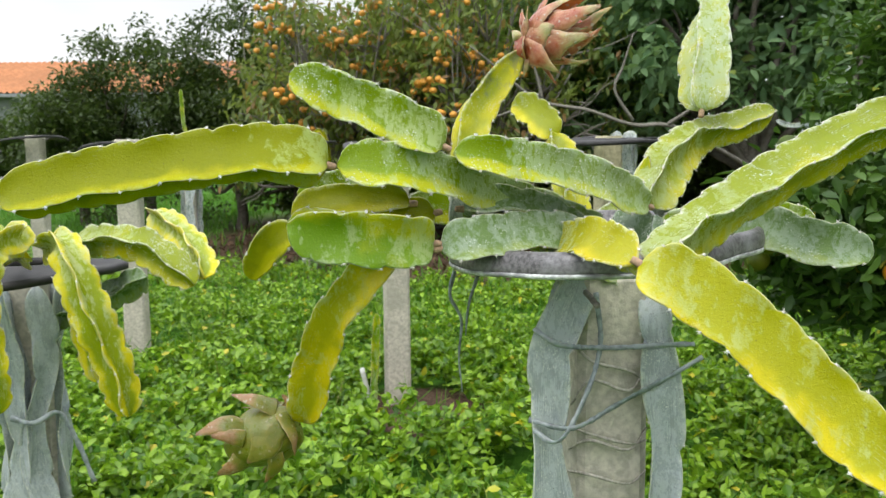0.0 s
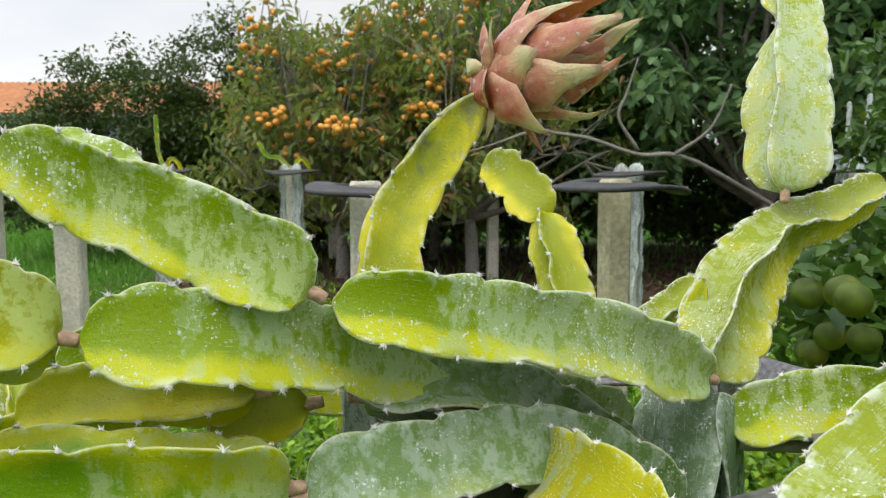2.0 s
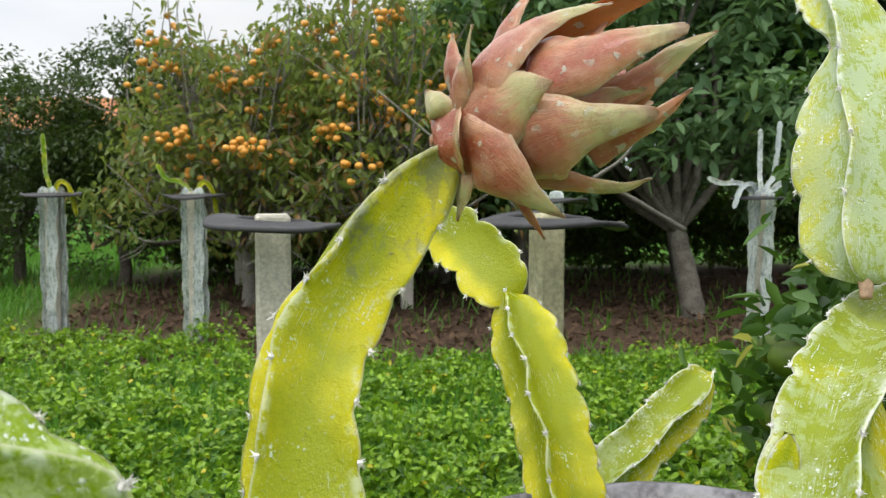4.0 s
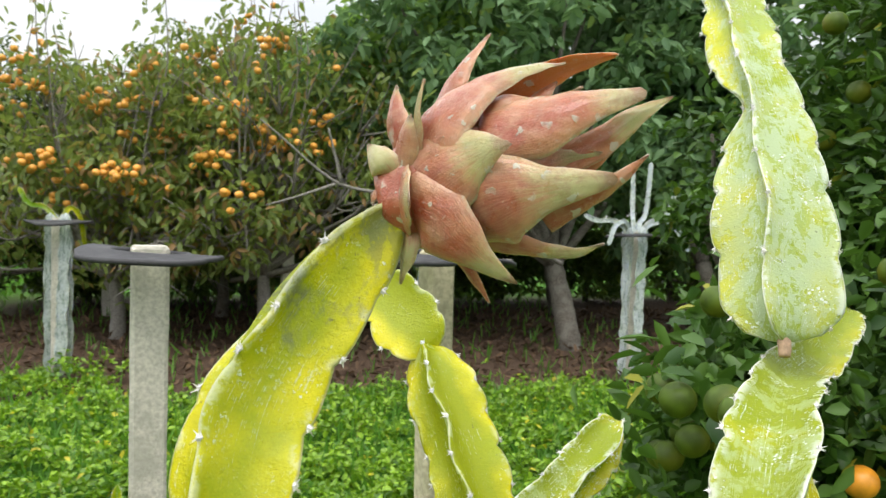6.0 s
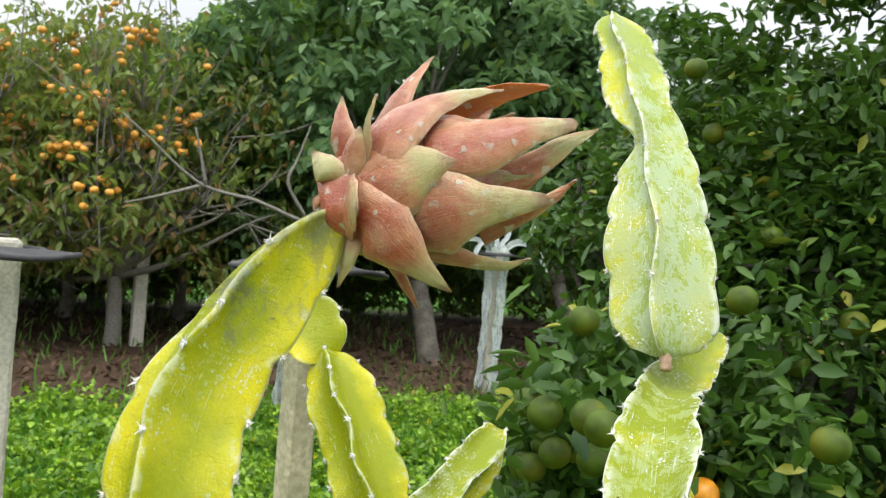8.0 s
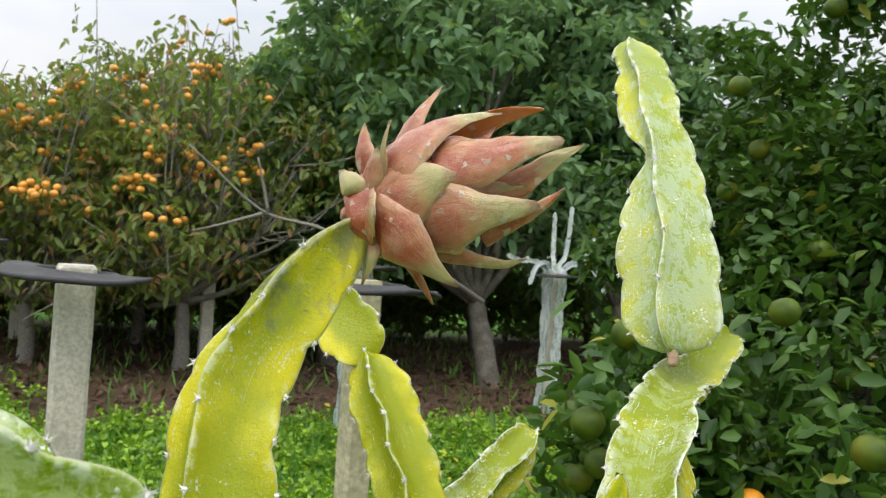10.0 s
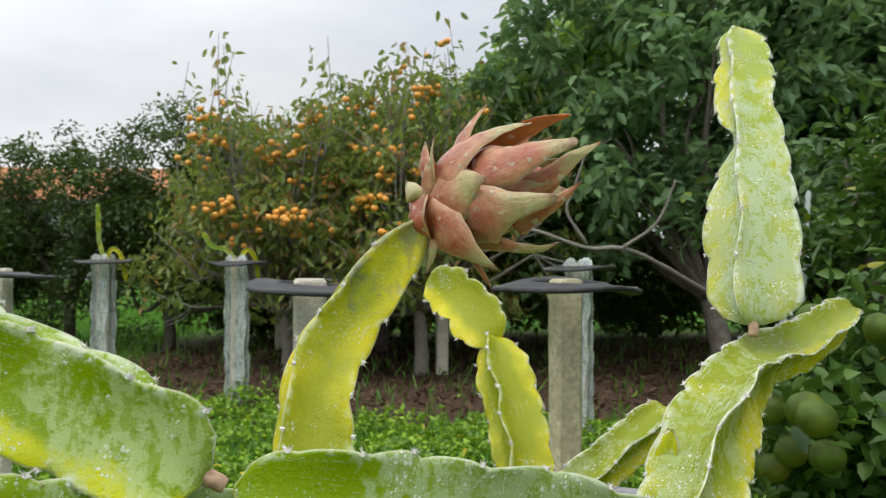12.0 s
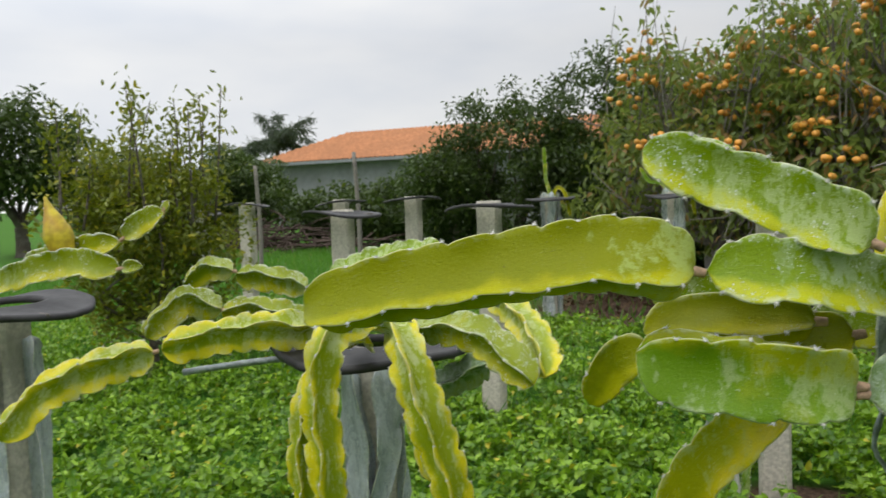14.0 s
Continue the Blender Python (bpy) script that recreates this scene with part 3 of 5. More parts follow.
def spine_stars(areoles, rng, size=0.0046):
    """A small star of spines on a woolly cushion at each areole: (verts, faces)."""
    verts, faces = [], []
    for p, u, t, w in areoles:
        n0 = len(verts)
        for a, b, cc in ((0.0030, 0, 0), (-0.0030, 0, 0), (0, 0.0024, 0), (0, -0.0024, 0)):
            verts.append(p + t * a + w * b)
        verts.append(p + u * 0.0026)
        faces += [(n0, n0 + 2, n0 + 4), (n0 + 2, n0 + 1, n0 + 4), (n0 + 1, n0 + 3, n0 + 4), (n0 + 3, n0, n0 + 4)]
        for q in range(8):
            d = u * rng.uniform(0.2, 1.0) + t * rng.uniform(-1, 1) + w * rng.uniform(-1, 1)
            d /= np.linalg.norm(d)
            e = np.cross(d, [0.3, 0.5, 0.8])
            e /= np.linalg.norm(e)
            h = np.cross(d, e)
            n1 = len(verts)
            ln = size * rng.uniform(0.7, 1.3)
            for k in range(3):
                an = 2.094 * k
                verts.append(p + 0.0008 * (math.cos(an) * e + math.sin(an) * h))
            verts.append(p + d * ln)
            faces += [(n1, n1 + 1, n1 + 3), (n1 + 1, n1 + 2, n1 + 3), (n1 + 2, n1, n1 + 3)]
    return verts, faces


# point on the camera's side; stem faces turn to it to fit the view
CAMERA_SIDE = np.array((0.1, 0.55, 1.45))


def stem(plant, name, tint, radius, pts, rng, face=None, label="", joint=True, **kw):
    """One cactus segment under its plant, with its spines and its corky joint."""
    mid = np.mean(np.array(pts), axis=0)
    look_to = np.array(face) if face is not None else CAMERA_SIDE - mid
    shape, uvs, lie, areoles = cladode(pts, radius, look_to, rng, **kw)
    ob = part(name, shape, CACTUS[tint], plant, label, uvs=uvs, uvs2=lie)
    if areoles:
        tagged(part("spine_fringe", spine_stars(areoles, rng), SPINE, ob, smooth=False), kind="stuff")
    if joint:
        a, b = np.array(pts[0]), np.array(pts[1])
        d = (b - a) / np.linalg.norm(b - a)
        part("joint", tube([a - d * 0.012, a, a + d * 0.012], (0.0044, 0.0054, 0.0042), 12, 0.002, 0.06, 3), JOINT, ob, "brown corky joint")
    return ob


# ---- ground ----
def rise(x, y):
    """The ground's height: small bumps near by, level far off."""
    near = math.exp(-((x * x + (y - 4) ** 2) / 300.0))
    return near * (0.035 * noise.noise((x * 0.7, y * 0.7, 3.1)) + 0.02 * noise.noise((x * 2.1, y * 2.1, 7.7)))


def make_ground():
    near = np.arange(-9, 13.01, 0.25)
    far = np.array([20, 35, 60, 110, 220, 500, 1500, 4000.0])
    xs = np.r_[-far[::-1], np.arange(-12, 12.01, 0.25), far]
    ys = np.r_[-far[::-1], near, far]
    verts = [(x, y, rise(x, y)) for y in ys for x in xs]
    n = len(xs)
    faces = [(j * n + i, j * n + i + 1, (j + 1) * n + i + 1, (j + 1) * n + i) for j in range(len(ys) - 1) for i in range(n - 1)]
    ob = part("ground", (verts, faces), GROUND)
    return tagged(ob, "green ground with bare leaf-littered soil under the trees", "ground", kind="structure")


make_ground()


# ---- posts and tyres ----
def post_shape(x, y, z0, z1, w, rng, lean=(0, 0), turn=0.0):
    """A square post with worn, chamfered edges and a slightly rough face."""
    verts, faces = [], []
    levels = np.r_[z0, np.linspace(z0 + 0.05, z1 - 0.012, 14), z1]
    ca, sa = math.cos(turn), math.sin(turn)
    for i, z in enumerate(levels):
        h = w / 2 * (0.9 if i == len(levels) - 1 else 1.0)
        c = 0.012
        k = (z - z0) / (z1 - z0)
        for px, py in ((h - c, -h), (h, -h + c), (h, h - c), (h - c, h), (-h + c, h), (-h, h - c), (-h, -h + c), (-h + c, -h)):
            px += rng.uniform(-1, 1) * 0.0018
            py += rng.uniform(-1, 1) * 0.0018
            verts.append((x + px * ca - py * sa + lean[0] * k, y + px * sa + py * ca + lean[1] * k, z))
    for i in range(len(levels) - 1):
        for j in range(8):
            j2 = (j + 1) % 8
            faces.append((i * 8 + j, i * 8 + j2, (i + 1) * 8 + j2, (i + 1) * 8 + j))
    faces.append(tuple(range((len(levels) - 1) * 8, len(levels) * 8)))
    return verts, faces


def tyre_shape(cx, cy, cz, outer, tilt, seed, inner=0.5, tall=0.013, seg=56, drop=0.012, sag=0.014, rim=False, wall=0.0):
    """A side wall cut from a tyre and laid flat: bead at the hole, thin plate, torn outer lip; wall: with some of the
    tread left on, standing that high (in parts of tall)."""
    prof = [(inner, 0.2), (inner + 0.012, 0.9), (inner + 0.05, 1.0), (inner + 0.09, 0.6), (0.93, 0.5), (0.97, 0.75), (1.0, 0.4), (1.0, -0.5), (0.97, -0.75), (0.93, -0.4), (inner + 0.09, -0.4), (inner + 0.03, -0.7), (inner, -0.5)]
    if rim:
        prof = [(0.984, 0.85), (1.003, 0.6), (1.003, -0.2), (0.99, -0.1)]
    if wall:
        prof = [(inner, -0.6), (0.88, -0.8), (0.915, wall * 0.75), (0.94, wall), (0.965, wall * 0.97), (0.985, wall * 0.7), (0.998, wall * 0.25), (1.004, -1.0), (1.0, -2.4), (0.975, -2.7), (0.95, -1.6), (inner, -1.4)]
        if rim:
            prof = [(1.006, -1.6), (1.010, -2.2), (1.002, -2.8), (0.985, -2.95), (0.985, -2.75), (1.0, -2.3)]
    n = len(prof)
    verts, faces = [], []
    ph = np.random.default_rng(seed).uniform(0, 6.28, 4)
    for i in range(seg):
        a = 2 * math.pi * i / seg
        for r, z in prof:
            far = (r - inner) / (1 - inner)
            wob = 1 + far * (0.035 * math.sin(2 * a + ph[0]) + 0.022 * math.sin(5 * a + ph[1]) + 0.010 * math.sin(13 * a + ph[2]))
            dz = far * (sag * math.sin(2 * a + ph[3]) + 0.5 * sag * math.sin(3 * a + ph[1]) - drop)
            x, y = outer * r * wob * math.cos(a), outer * r * wob * math.sin(a)
            verts.append((cx + x, cy + y, cz + tall * z + dz + x * tilt[0] + y * tilt[1]))
    for i in range(seg):
        i2 = (i + 1) % seg
        for j in range(n):
            j2 = (j + 1) % n
            faces.append((i * n + j, i2 * n + j, i2 * n + j2, i * n + j2))
    return verts, faces


def add_post(x, y, top, w, rng, label, material=None, turn=0.0, lean=(0, 0)):
    ob = thing("fence_post", (x, y, 0), label, "post", "orchard posts")
    part("shaft", post_shape(x, y, -0.3, top, w, rng, lean, turn), material or CONCRETE, ob, smooth=False)
    return ob


def add_tyre(x, y, z, outer, tilt, rng, label, material=None, rim=False, **kw):
    ob = thing("tyre_ring", (x, y, z), label, "tyre", "tyres on the posts")
    seed = int(rng.integers(1000))
    part("tyre", tyre_shape(x, y, z, outer, tilt, seed, **kw), material or RUBBER, ob)
    if rim:
        part("rim", tyre_shape(x, y, z, outer, tilt, seed, rim=True, **kw), SPRAY_WHITE, ob, "outer edge crusted with white spray")
    part("support_rod", tube([(x - outer * 0.97, y + 0.03, z - 0.012), (x + outer * 0.97, y - 0.03, z - 0.012)], (0.006, 0.006), 6, 0.1), STEEL, ob, "thin steel rod")
    return ob


RNG = np.random.default_rng(5)
# x, y, top, width, turn, wooden
for x, y, top, w, turn, wood, tz, tr in [
    (-0.20, 4.16, 1.31, 0.125, 0.15, 0, -0.03, 0.25),
    (0.77, 3.82, 1.325, 0.10, 0.2, 1, -0.02, 0.27),
    (-1.78, 4.90, 1.33, 0.125, 0.1, 0, -0.03, 0.26),
    (-2.97, 5.20, 1.30, 0.13, 0.2, 0, -0.02, 0.26),
    (-3.45, 7.20, 1.38, 0.13, 0.1, 0, -0.02, 0.26),
    (-6.70, 8.90, 1.38, 0.16, 0.1, 0, -0.02, 0.29),
    (-5.20, 8.75, 1.38, 0.16, 0.3, 0, -0.03, 0.30),
    (-7.35, 8.80, 1.30, 0.15, 0.3, 0, -0.03, 0.28),
    (0.66, 10.2, 1.30, 0.13, 0.1, 0, -0.02, 0.26),
    (-1.5, 12.5, 1.3, 0.13, 0.1, 0, -0.02, 0.26),
]:
    add_post(x, y, top, w, RNG, "weathered yellowish wooden post in the grass" if wood else "weathered grey concrete post standing in the grass", WOODEN if wood else CONCRETE, turn)
    add_tyre(x, y, top + tz, tr, (RNG.uniform(-0.07, 0.07), RNG.uniform(-0.05, 0.05)), RNG, "dark flattened tyre ring hung round a post")


for x, y, top in [(-8.6, 11.6, 2.0), (-6.5, 11.3, 2.1)]:
    pole = thing("slim_pole", (x, y, 0), "slim grey weathered pole standing behind the posts", "pole", "slim poles")
    part("shaft", tube([(x, y, -0.2), (x + 0.02, y, 1.0), (x - 0.03, y, top)], (0.042, 0.036, 0.03), 8, 0.2, 0.1, 5), GREY_BRANCH, pole)
pipe = thing("pipe_stub", (-0.37, 4.1, 0), "short white irrigation pipe stub in bare soil", "pipe")
part("pipe", tube([(-0.33, 4.10, -0.05), (-0.345, 4.09, 0.08), (-0.37, 4.08, 0.20)], (0.012, 0.012, 0.012), 10, 0.03), plain("white_pipe", (0.6, 0.6, 0.58), 0.5, 0.4, 60, 0.15, 0.1), pipe)



# ---- plants on far posts ----
def post_plant(x, y, top, rng, arms, label, tint="bark", spread=0.055):
    """Old cactus stems that climb a post, with a few bare arms on the tyre."""
    ob = thing("post_cactus", (x, y, 0), label, "cactus", "cacti on far posts")
    for k in range(4):
        a = 1.57 * k + rng.uniform(-0.3, 0.3)
        r = 0.075
        pts = [(x + r * math.cos(a + 0.2 * q), y + r * math.sin(a + 0.2 * q), 0.02 + q * (top - 0.0) / 3) for q in range(4)]
        stem(ob, "stem_segment", tint, spread, pts, rng, face=(math.cos(a), math.sin(a), 0.05), joint=False, neck=0.08, tip=0.06, lobe=0.16, notch=0.3, wave=0.012, step=0.02)
    for dx, dy, dz, tin in arms:
        pts = [(x, y, top - 0.08), (x + 0.35 * dx, y + 0.35 * dy, top + 0.06), (x + 0.75 * dx, y + 0.75 * dy, top + 0.2 * dz + 0.05), (x + dx, y + dy, top + dz)]
        stem(ob, "arm_segment", tin, 0.024, pts, rng, joint=False, step=0.012)
    return ob


for x, y, top, arms, lab in [
    (-1.30, 8.40, 1.36, [(-0.3, -0.05, 0.22, "green"), (0.18, 0.1, -0.25, "olive")], "whitish cactus stems climbing a post, one green shoot"),
    (-2.66, 8.87, 1.36, [(-0.06, 0.0, 0.5, "green"), (0.2, 0.05, -0.25, "olive")], "pale cactus stems climbing a post, one upright green shoot"),
    (3.62, 7.90, 1.36, [(0.42, 0.0, 0.40, "white"), (0.2, 0.1, 0.62, "bark"), (-0.5, 0.0, 0.12, "white"), (0.02, 0.1, 0.55, "white"), (0.5, -0.1, -0.2, "bark"), (-0.3, -0.1, -0.15, "bark")], "white-sprayed cactus on a post with bare spreading arms"),
    (1.47, 6.75, 1.36, [], "whitish cactus stems climbing a grey post"),
]:
    add_post(x, y, top - 0.02, 0.11, RNG, "grey concrete post hidden among cactus stems")
    post_plant(x, y, top, RNG, arms, lab, "white")
    add_tyre(x, y, top - 0.05, 0.27, (0.02, 0.0), RNG, "dark tyre ring round a cactus post")


cutting = thing("cactus_cutting", (-0.31, 4.1, 0), "young green cactus shoot leaning on a concrete post", "cactus")
stem(cutting, "stem_segment", "green", 0.022, [(-0.315, 4.08, 0.02), (-0.305, 4.08, 0.22), (-0.29, 4.075, 0.48)], RNG, face=(0, -1, 0.1), joint=False, step=0.012)


# ---- the main cactus ----
main_post = add_post(0.302, 1.43, 1.105, 0.112, RNG, "rough grey concrete post wrapped by cactus roots and ties", CONCRETE, 0.12)
part("rebar_stub", tube([(0.262, 1.38, 1.078), (0.260, 1.32, 1.080), (0.258, 1.26, 1.080)], (0.0046, 0.0046, 0.0046), 8, 0.006, 0.12, 2), STEEL, main_post, "rusty ribbed steel bar end")
for k, (za, zb) in enumerate([(1.0, 0.93), (0.90, 0.97), (0.86, 0.84), (0.82, 0.86), (0.78, 0.79), (0.74, 0.70), (0.68, 0.70), (0.60, 0.66), (0.45, 0.52)]):
    part("root", tube([(0.243, 1.37 + 0.01 * k, za), (0.27, 1.358, (za + zb) / 2 + 0.01), (0.33, 1.364, (za + zb) / 2 - 0.008), (0.362, 1.385, zb)], (0.002, 0.003, 0.0015), 5, 0.012, 0.2, k), ROPE, main_post, "thin pale clinging root")
add_tyre(0.305, 1.46, 1.150, 0.250, (0.06, 0.015), RNG, "grey spray-stained tyre ring laid flat on a post", RUBBER_PALE, True, inner=0.62, tall=0.006, drop=0.002, sag=0.004, wall=3.0)

main_cactus = thing("dragon_fruit_cactus", (0.30, 1.42, 0), "dragon fruit cactus with sprawling yellow-green arms on a post", "cactus")
R1 = np.random.default_rng(11)
SHAPES = {
    "upper_arm": dict(twist=-22, notch=0.16), "front_arm": dict(neck=0.075), "s12": dict(tip=0.05, taper=0.4, twist=12, lobe=0.05, slim=0.25, bites=((0, 0.49, 0.06, 0.60), (0, 0.24, 0.13, -0.24), (0, 0.86, 0.08, 0.35), (1, 0.5, 5.0, 0.42), (2, 0.62, 0.05, 0.2))), "s13": dict(tip=0.08, blunt=0.3, taper=0.2, bites=((1, 0.5, 5.0, 0.24), (0, 0.85, 0.30, 0.62))), "s8": dict(tip=0.1), "s9": dict(tip=0.1),
    "s11": dict(tip=0.06, twist=30, taper=0.6), "s17": dict(tip=0.06), "s14b": dict(notch=0.22, lobe=0.03), "s14": dict(notch=0.16, lobe=0.034), "s15": dict(tip=0.05), "long_arm": dict(tip=0.03, taper=0.3),
}


def main_arm(name, tint, radius, pts, ribs):
    stem(main_cactus, "stem_segment", tint, radius, pts, R1, ribs=ribs, **SHAPES.get(name, {}))


main_arm("upper_arm", "mottled", 0.0385, [(0.047, 1.297, 1.300), (-0.013, 1.294, 1.333), (-0.085, 1.292, 1.366), (-0.163, 1.294, 1.400)], (52, 126, -62))
main_arm("front_arm", "mottled_old", 0.0355, [(0.364, 1.425, 1.205), (0.270, 1.370, 1.245), (0.170, 1.325, 1.270), (0.062, 1.297, 1.292)], (58, 170, -52))
main_arm("mid_arm", "mottled_old", 0.039, [(0.300, 1.440, 1.150), (0.101, 1.360, 1.233), (0.018, 1.300, 1.265), (-0.043, 1.270, 1.273), (-0.096, 1.257, 1.276)], (62, 170, -55))
main_arm("long_arm", "lime", 0.042, [(-0.110, 1.258, 1.276), (-0.176, 1.238, 1.293), (-0.246, 1.218, 1.287), (-0.338, 1.198, 1.271), (-0.425, 1.183, 1.257), (-0.509, 1.171, 1.238)], (78, -42, -118))
main_arm("pad5", "green", 0.042, [(0.032, 1.280, 1.166), (-0.014, 1.262, 1.173), (-0.073, 1.245, 1.179), (-0.129, 1.230, 1.188), (-0.159, 1.218, 1.200)], (38, 108, -72))
main_arm("pad6", "grey", 0.038, [(0.043, 1.285, 1.158), (0.090, 1.300, 1.164), (0.158, 1.330, 1.171), (0.226, 1.360, 1.167), (0.289, 1.390, 1.130), (0.333, 1.400, 1.095)], (55, 170, -65))
main_arm("pad6b", "grey", 0.04, [(0.076, 1.360, 1.207), (0.150, 1.380, 1.205), (0.220, 1.410, 1.180), (0.285, 1.430, 1.126), (0.308, 1.420, 1.093)], (-50, 20, 150))
main_arm("p1", "olive", 0.034, [(-0.003, 1.340, 1.217), (-0.066, 1.330, 1.218), (-0.125, 1.320, 1.213), (-0.170, 1.310, 1.204)], (60, -30, -130))
main_arm("p2", "olive", 0.03, [(0.033, 1.360, 1.201), (-0.009, 1.355, 1.193), (-0.043, 1.350, 1.179)], (60, 180, -60))
main_arm("p3", "mottled", 0.034, [(0.242, 1.460, 1.142), (0.136, 1.440, 1.184), (0.048, 1.420, 1.201), (-0.012, 1.400, 1.214)], (60, -60, 180))
main_arm("p0", "mottled", 0.03, [(-0.036, 1.420, 1.234), (-0.106, 1.400, 1.238), (-0.173, 1.380, 1.230)], (60, -60, 180))
main_arm("s7", "aged", 0.036, [(0.215, 1.405, 1.138), (0.228, 1.340, 1.156), (0.246, 1.250, 1.169), (0.262, 1.160, 1.167), (0.273, 1.098, 1.163)], (65, 180, -55))
main_arm("s8", "yellow", 0.042, [(0.275, 1.085, 1.164), (0.340, 1.060, 1.126), (0.403, 1.035, 1.077), (0.463, 1.010, 1.020), (0.515, 0.985, 0.969), (0.576, 0.960, 0.927)], (-62, 60, 180))
main_arm("s9", "pale", 0.039, [(0.298, 1.100, 1.158), (0.375, 1.185, 1.195), (0.456, 1.235, 1.231), (0.556, 1.265, 1.282), (0.650, 1.280, 1.328), (0.728, 1.270, 1.357)], (-80, 24, 145))
main_arm("s10a", "mottled", 0.032, [(0.385, 1.440, 1.160), (0.451, 1.450, 1.172), (0.546, 1.460, 1.176), (0.645, 1.460, 1.170)], (-60, 60, 180))
main_arm("s10b", "grey", 0.04, [(0.493, 1.400, 1.172), (0.534, 1.360, 1.169), (0.582, 1.330, 1.156), (0.656, 1.300, 1.144)], (-50, 50, 180))
main_arm("s11", "pale", 0.040, [(0.367, 1.438, 1.203), (0.406, 1.492, 1.254), (0.450, 1.550, 1.290), (0.512, 1.625, 1.316), (0.596, 1.690, 1.332), (0.690, 1.770, 1.362)], (15, 112, -80))
main_arm("s12", "frost", 0.042, [(0.502, 1.615, 1.357), (0.508, 1.628, 1.400), (0.522, 1.660, 1.480), (0.545, 1.735, 1.590), (0.588, 1.865, 1.716)], (-108, -40, 88))
main_arm("s13", "golden_worn", 0.0385, [(0.100, 1.420, 1.200), (0.088, 1.462, 1.280), (0.0935, 1.489, 1.337), (0.116, 1.508, 1.382), (0.146, 1.514, 1.422), (0.175, 1.516, 1.453)], (66, -39, -111))
main_arm("s14", "golden", 0.035, [(0.290, 1.630, 1.120), (0.286, 1.680, 1.178), (0.284, 1.735, 1.225), (0.278, 1.785, 1.271), (0.268, 1.832, 1.322)], (-12, 95, -115))
main_arm("s14b", "golden", 0.0389, [(0.277, 1.835, 1.311), (0.254, 1.863, 1.345), (0.228, 1.892, 1.371), (0.192, 1.913, 1.384)], (60, -60, 180))
main_arm("s15", "pale", 0.032, [(0.353, 1.819, 1.118), (0.414, 1.852, 1.159), (0.466, 1.885, 1.186), (0.515, 1.918, 1.217)], (-70, 10, 90))
main_arm("s16", "yellow", 0.036, [(-0.022, 1.330, 1.168), (-0.053, 1.300, 1.123), (-0.114, 1.330, 1.050), (-0.150, 1.360, 0.965), (-0.173, 1.380, 0.873)], (60, -50, 180))
main_arm("white_stub", "white", 0.02, [(0.068, 1.410, 1.130), (0.069, 1.405, 1.190), (0.071, 1.400, 1.245)], (60, 180, 300))
main_arm("frosted_lobe", "white", 0.024, [(0.382, 1.455, 1.210), (0.398, 1.468, 1.190), (0.414, 1.478, 1.166)], (40, 160, -80))
main_arm("pale_shoot", "frost", 0.012, [(0.376, 1.500, 1.190), (0.376, 1.500, 1.230), (0.377, 1.500, 1.255), (0.382, 1.500, 1.280)], (70, -60, 190))
main_arm("s17", "olive", 0.028, [(-0.172, 1.370, 1.176), (-0.215, 1.385, 1.152), (-0.256, 1.405, 1.097)], (60, -60, 180))
# old stems that climb the post to the crown
for tint, radius, pts, face in [
    ("bark", 0.038, [(0.196, 1.36, 0.02), (0.200, 1.35, 0.40), (0.214, 1.350, 0.62), (0.200, 1.345, 0.80), (0.208, 1.355, 1.0), (0.255, 1.39, 1.12)], (0.2, -1, 0)),
    ("bark", 0.030, [(0.378, 1.37, 0.02), (0.374, 1.362, 0.45), (0.380, 1.355, 0.8), (0.374, 1.365, 1.0), (0.368, 1.40, 1.08)], (-0.1, -1, 0)),
    ("deep", 0.042, [(0.325, 1.42, 1.03), (0.335, 1.425, 1.09), (0.345, 1.45, 1.15), (0.350, 1.47, 1.20)], (0.35, -1, 0)),
    ("deep", 0.034, [(0.295, 1.42, 1.06), (0.29, 1.405, 1.10), (0.300, 1.41, 1.15)], (-0.4, -1, 0)),
    ("deep", 0.030, [(0.385, 1.45, 1.06), (0.385, 1.44, 1.12), (0.378, 1.43, 1.19)], (-0.3, -1, 0)),
]:
    stem(main_cactus, "climbing_stem", tint, radius, pts, R1, face, joint=False, neck=0.02, notch=0.36, wave=0.012, lobe=0.17, step=0.009, ribs=(8, 125, 245) if tint == "deep" else (60, 180, 300))
for k, pts in enumerate([
    [(0.178, 1.325, 0.878), (0.215, 1.308, 0.868), (0.258, 1.335, 0.93), (0.283, 1.362, 1.0), (0.275, 1.362, 1.08)],
    [(0.172, 1.33, 0.893), (0.235, 1.315, 0.885), (0.31, 1.362, 0.905), (0.38, 1.338, 0.955), (0.438, 1.36, 0.980)],
    [(0.245, 1.345, 1.0), (0.31, 1.364, 0.994), (0.385, 1.345, 1.003), (0.425, 1.36, 1.0)],
    [(0.180, 1.34, 1.03), (0.21, 1.318, 1.012), (0.25, 1.345, 1.0)],
]):
    part("tie_strip", strip(pts, 0.008, (0, -1, 0.1), 0.0012, 0.006, k), TIE, main_cactus, "grey plastic tie strip")


for k, pts in enumerate([
    [(0.063, 1.45, 1.10), (0.056, 1.45, 1.06), (0.074, 1.45, 1.02), (0.070, 1.45, 0.96), (0.075, 1.45, 0.90)],
    [(0.10, 1.42, 1.10), (0.085, 1.42, 1.05), (0.08, 1.42, 1.0)],
]):
    part("aerial_root", tube(pts, (0.0035, 0.0022, 0.001), 5, 0.01, 0.25, k), TIE, main_cactus, "thin grey-green hanging root")

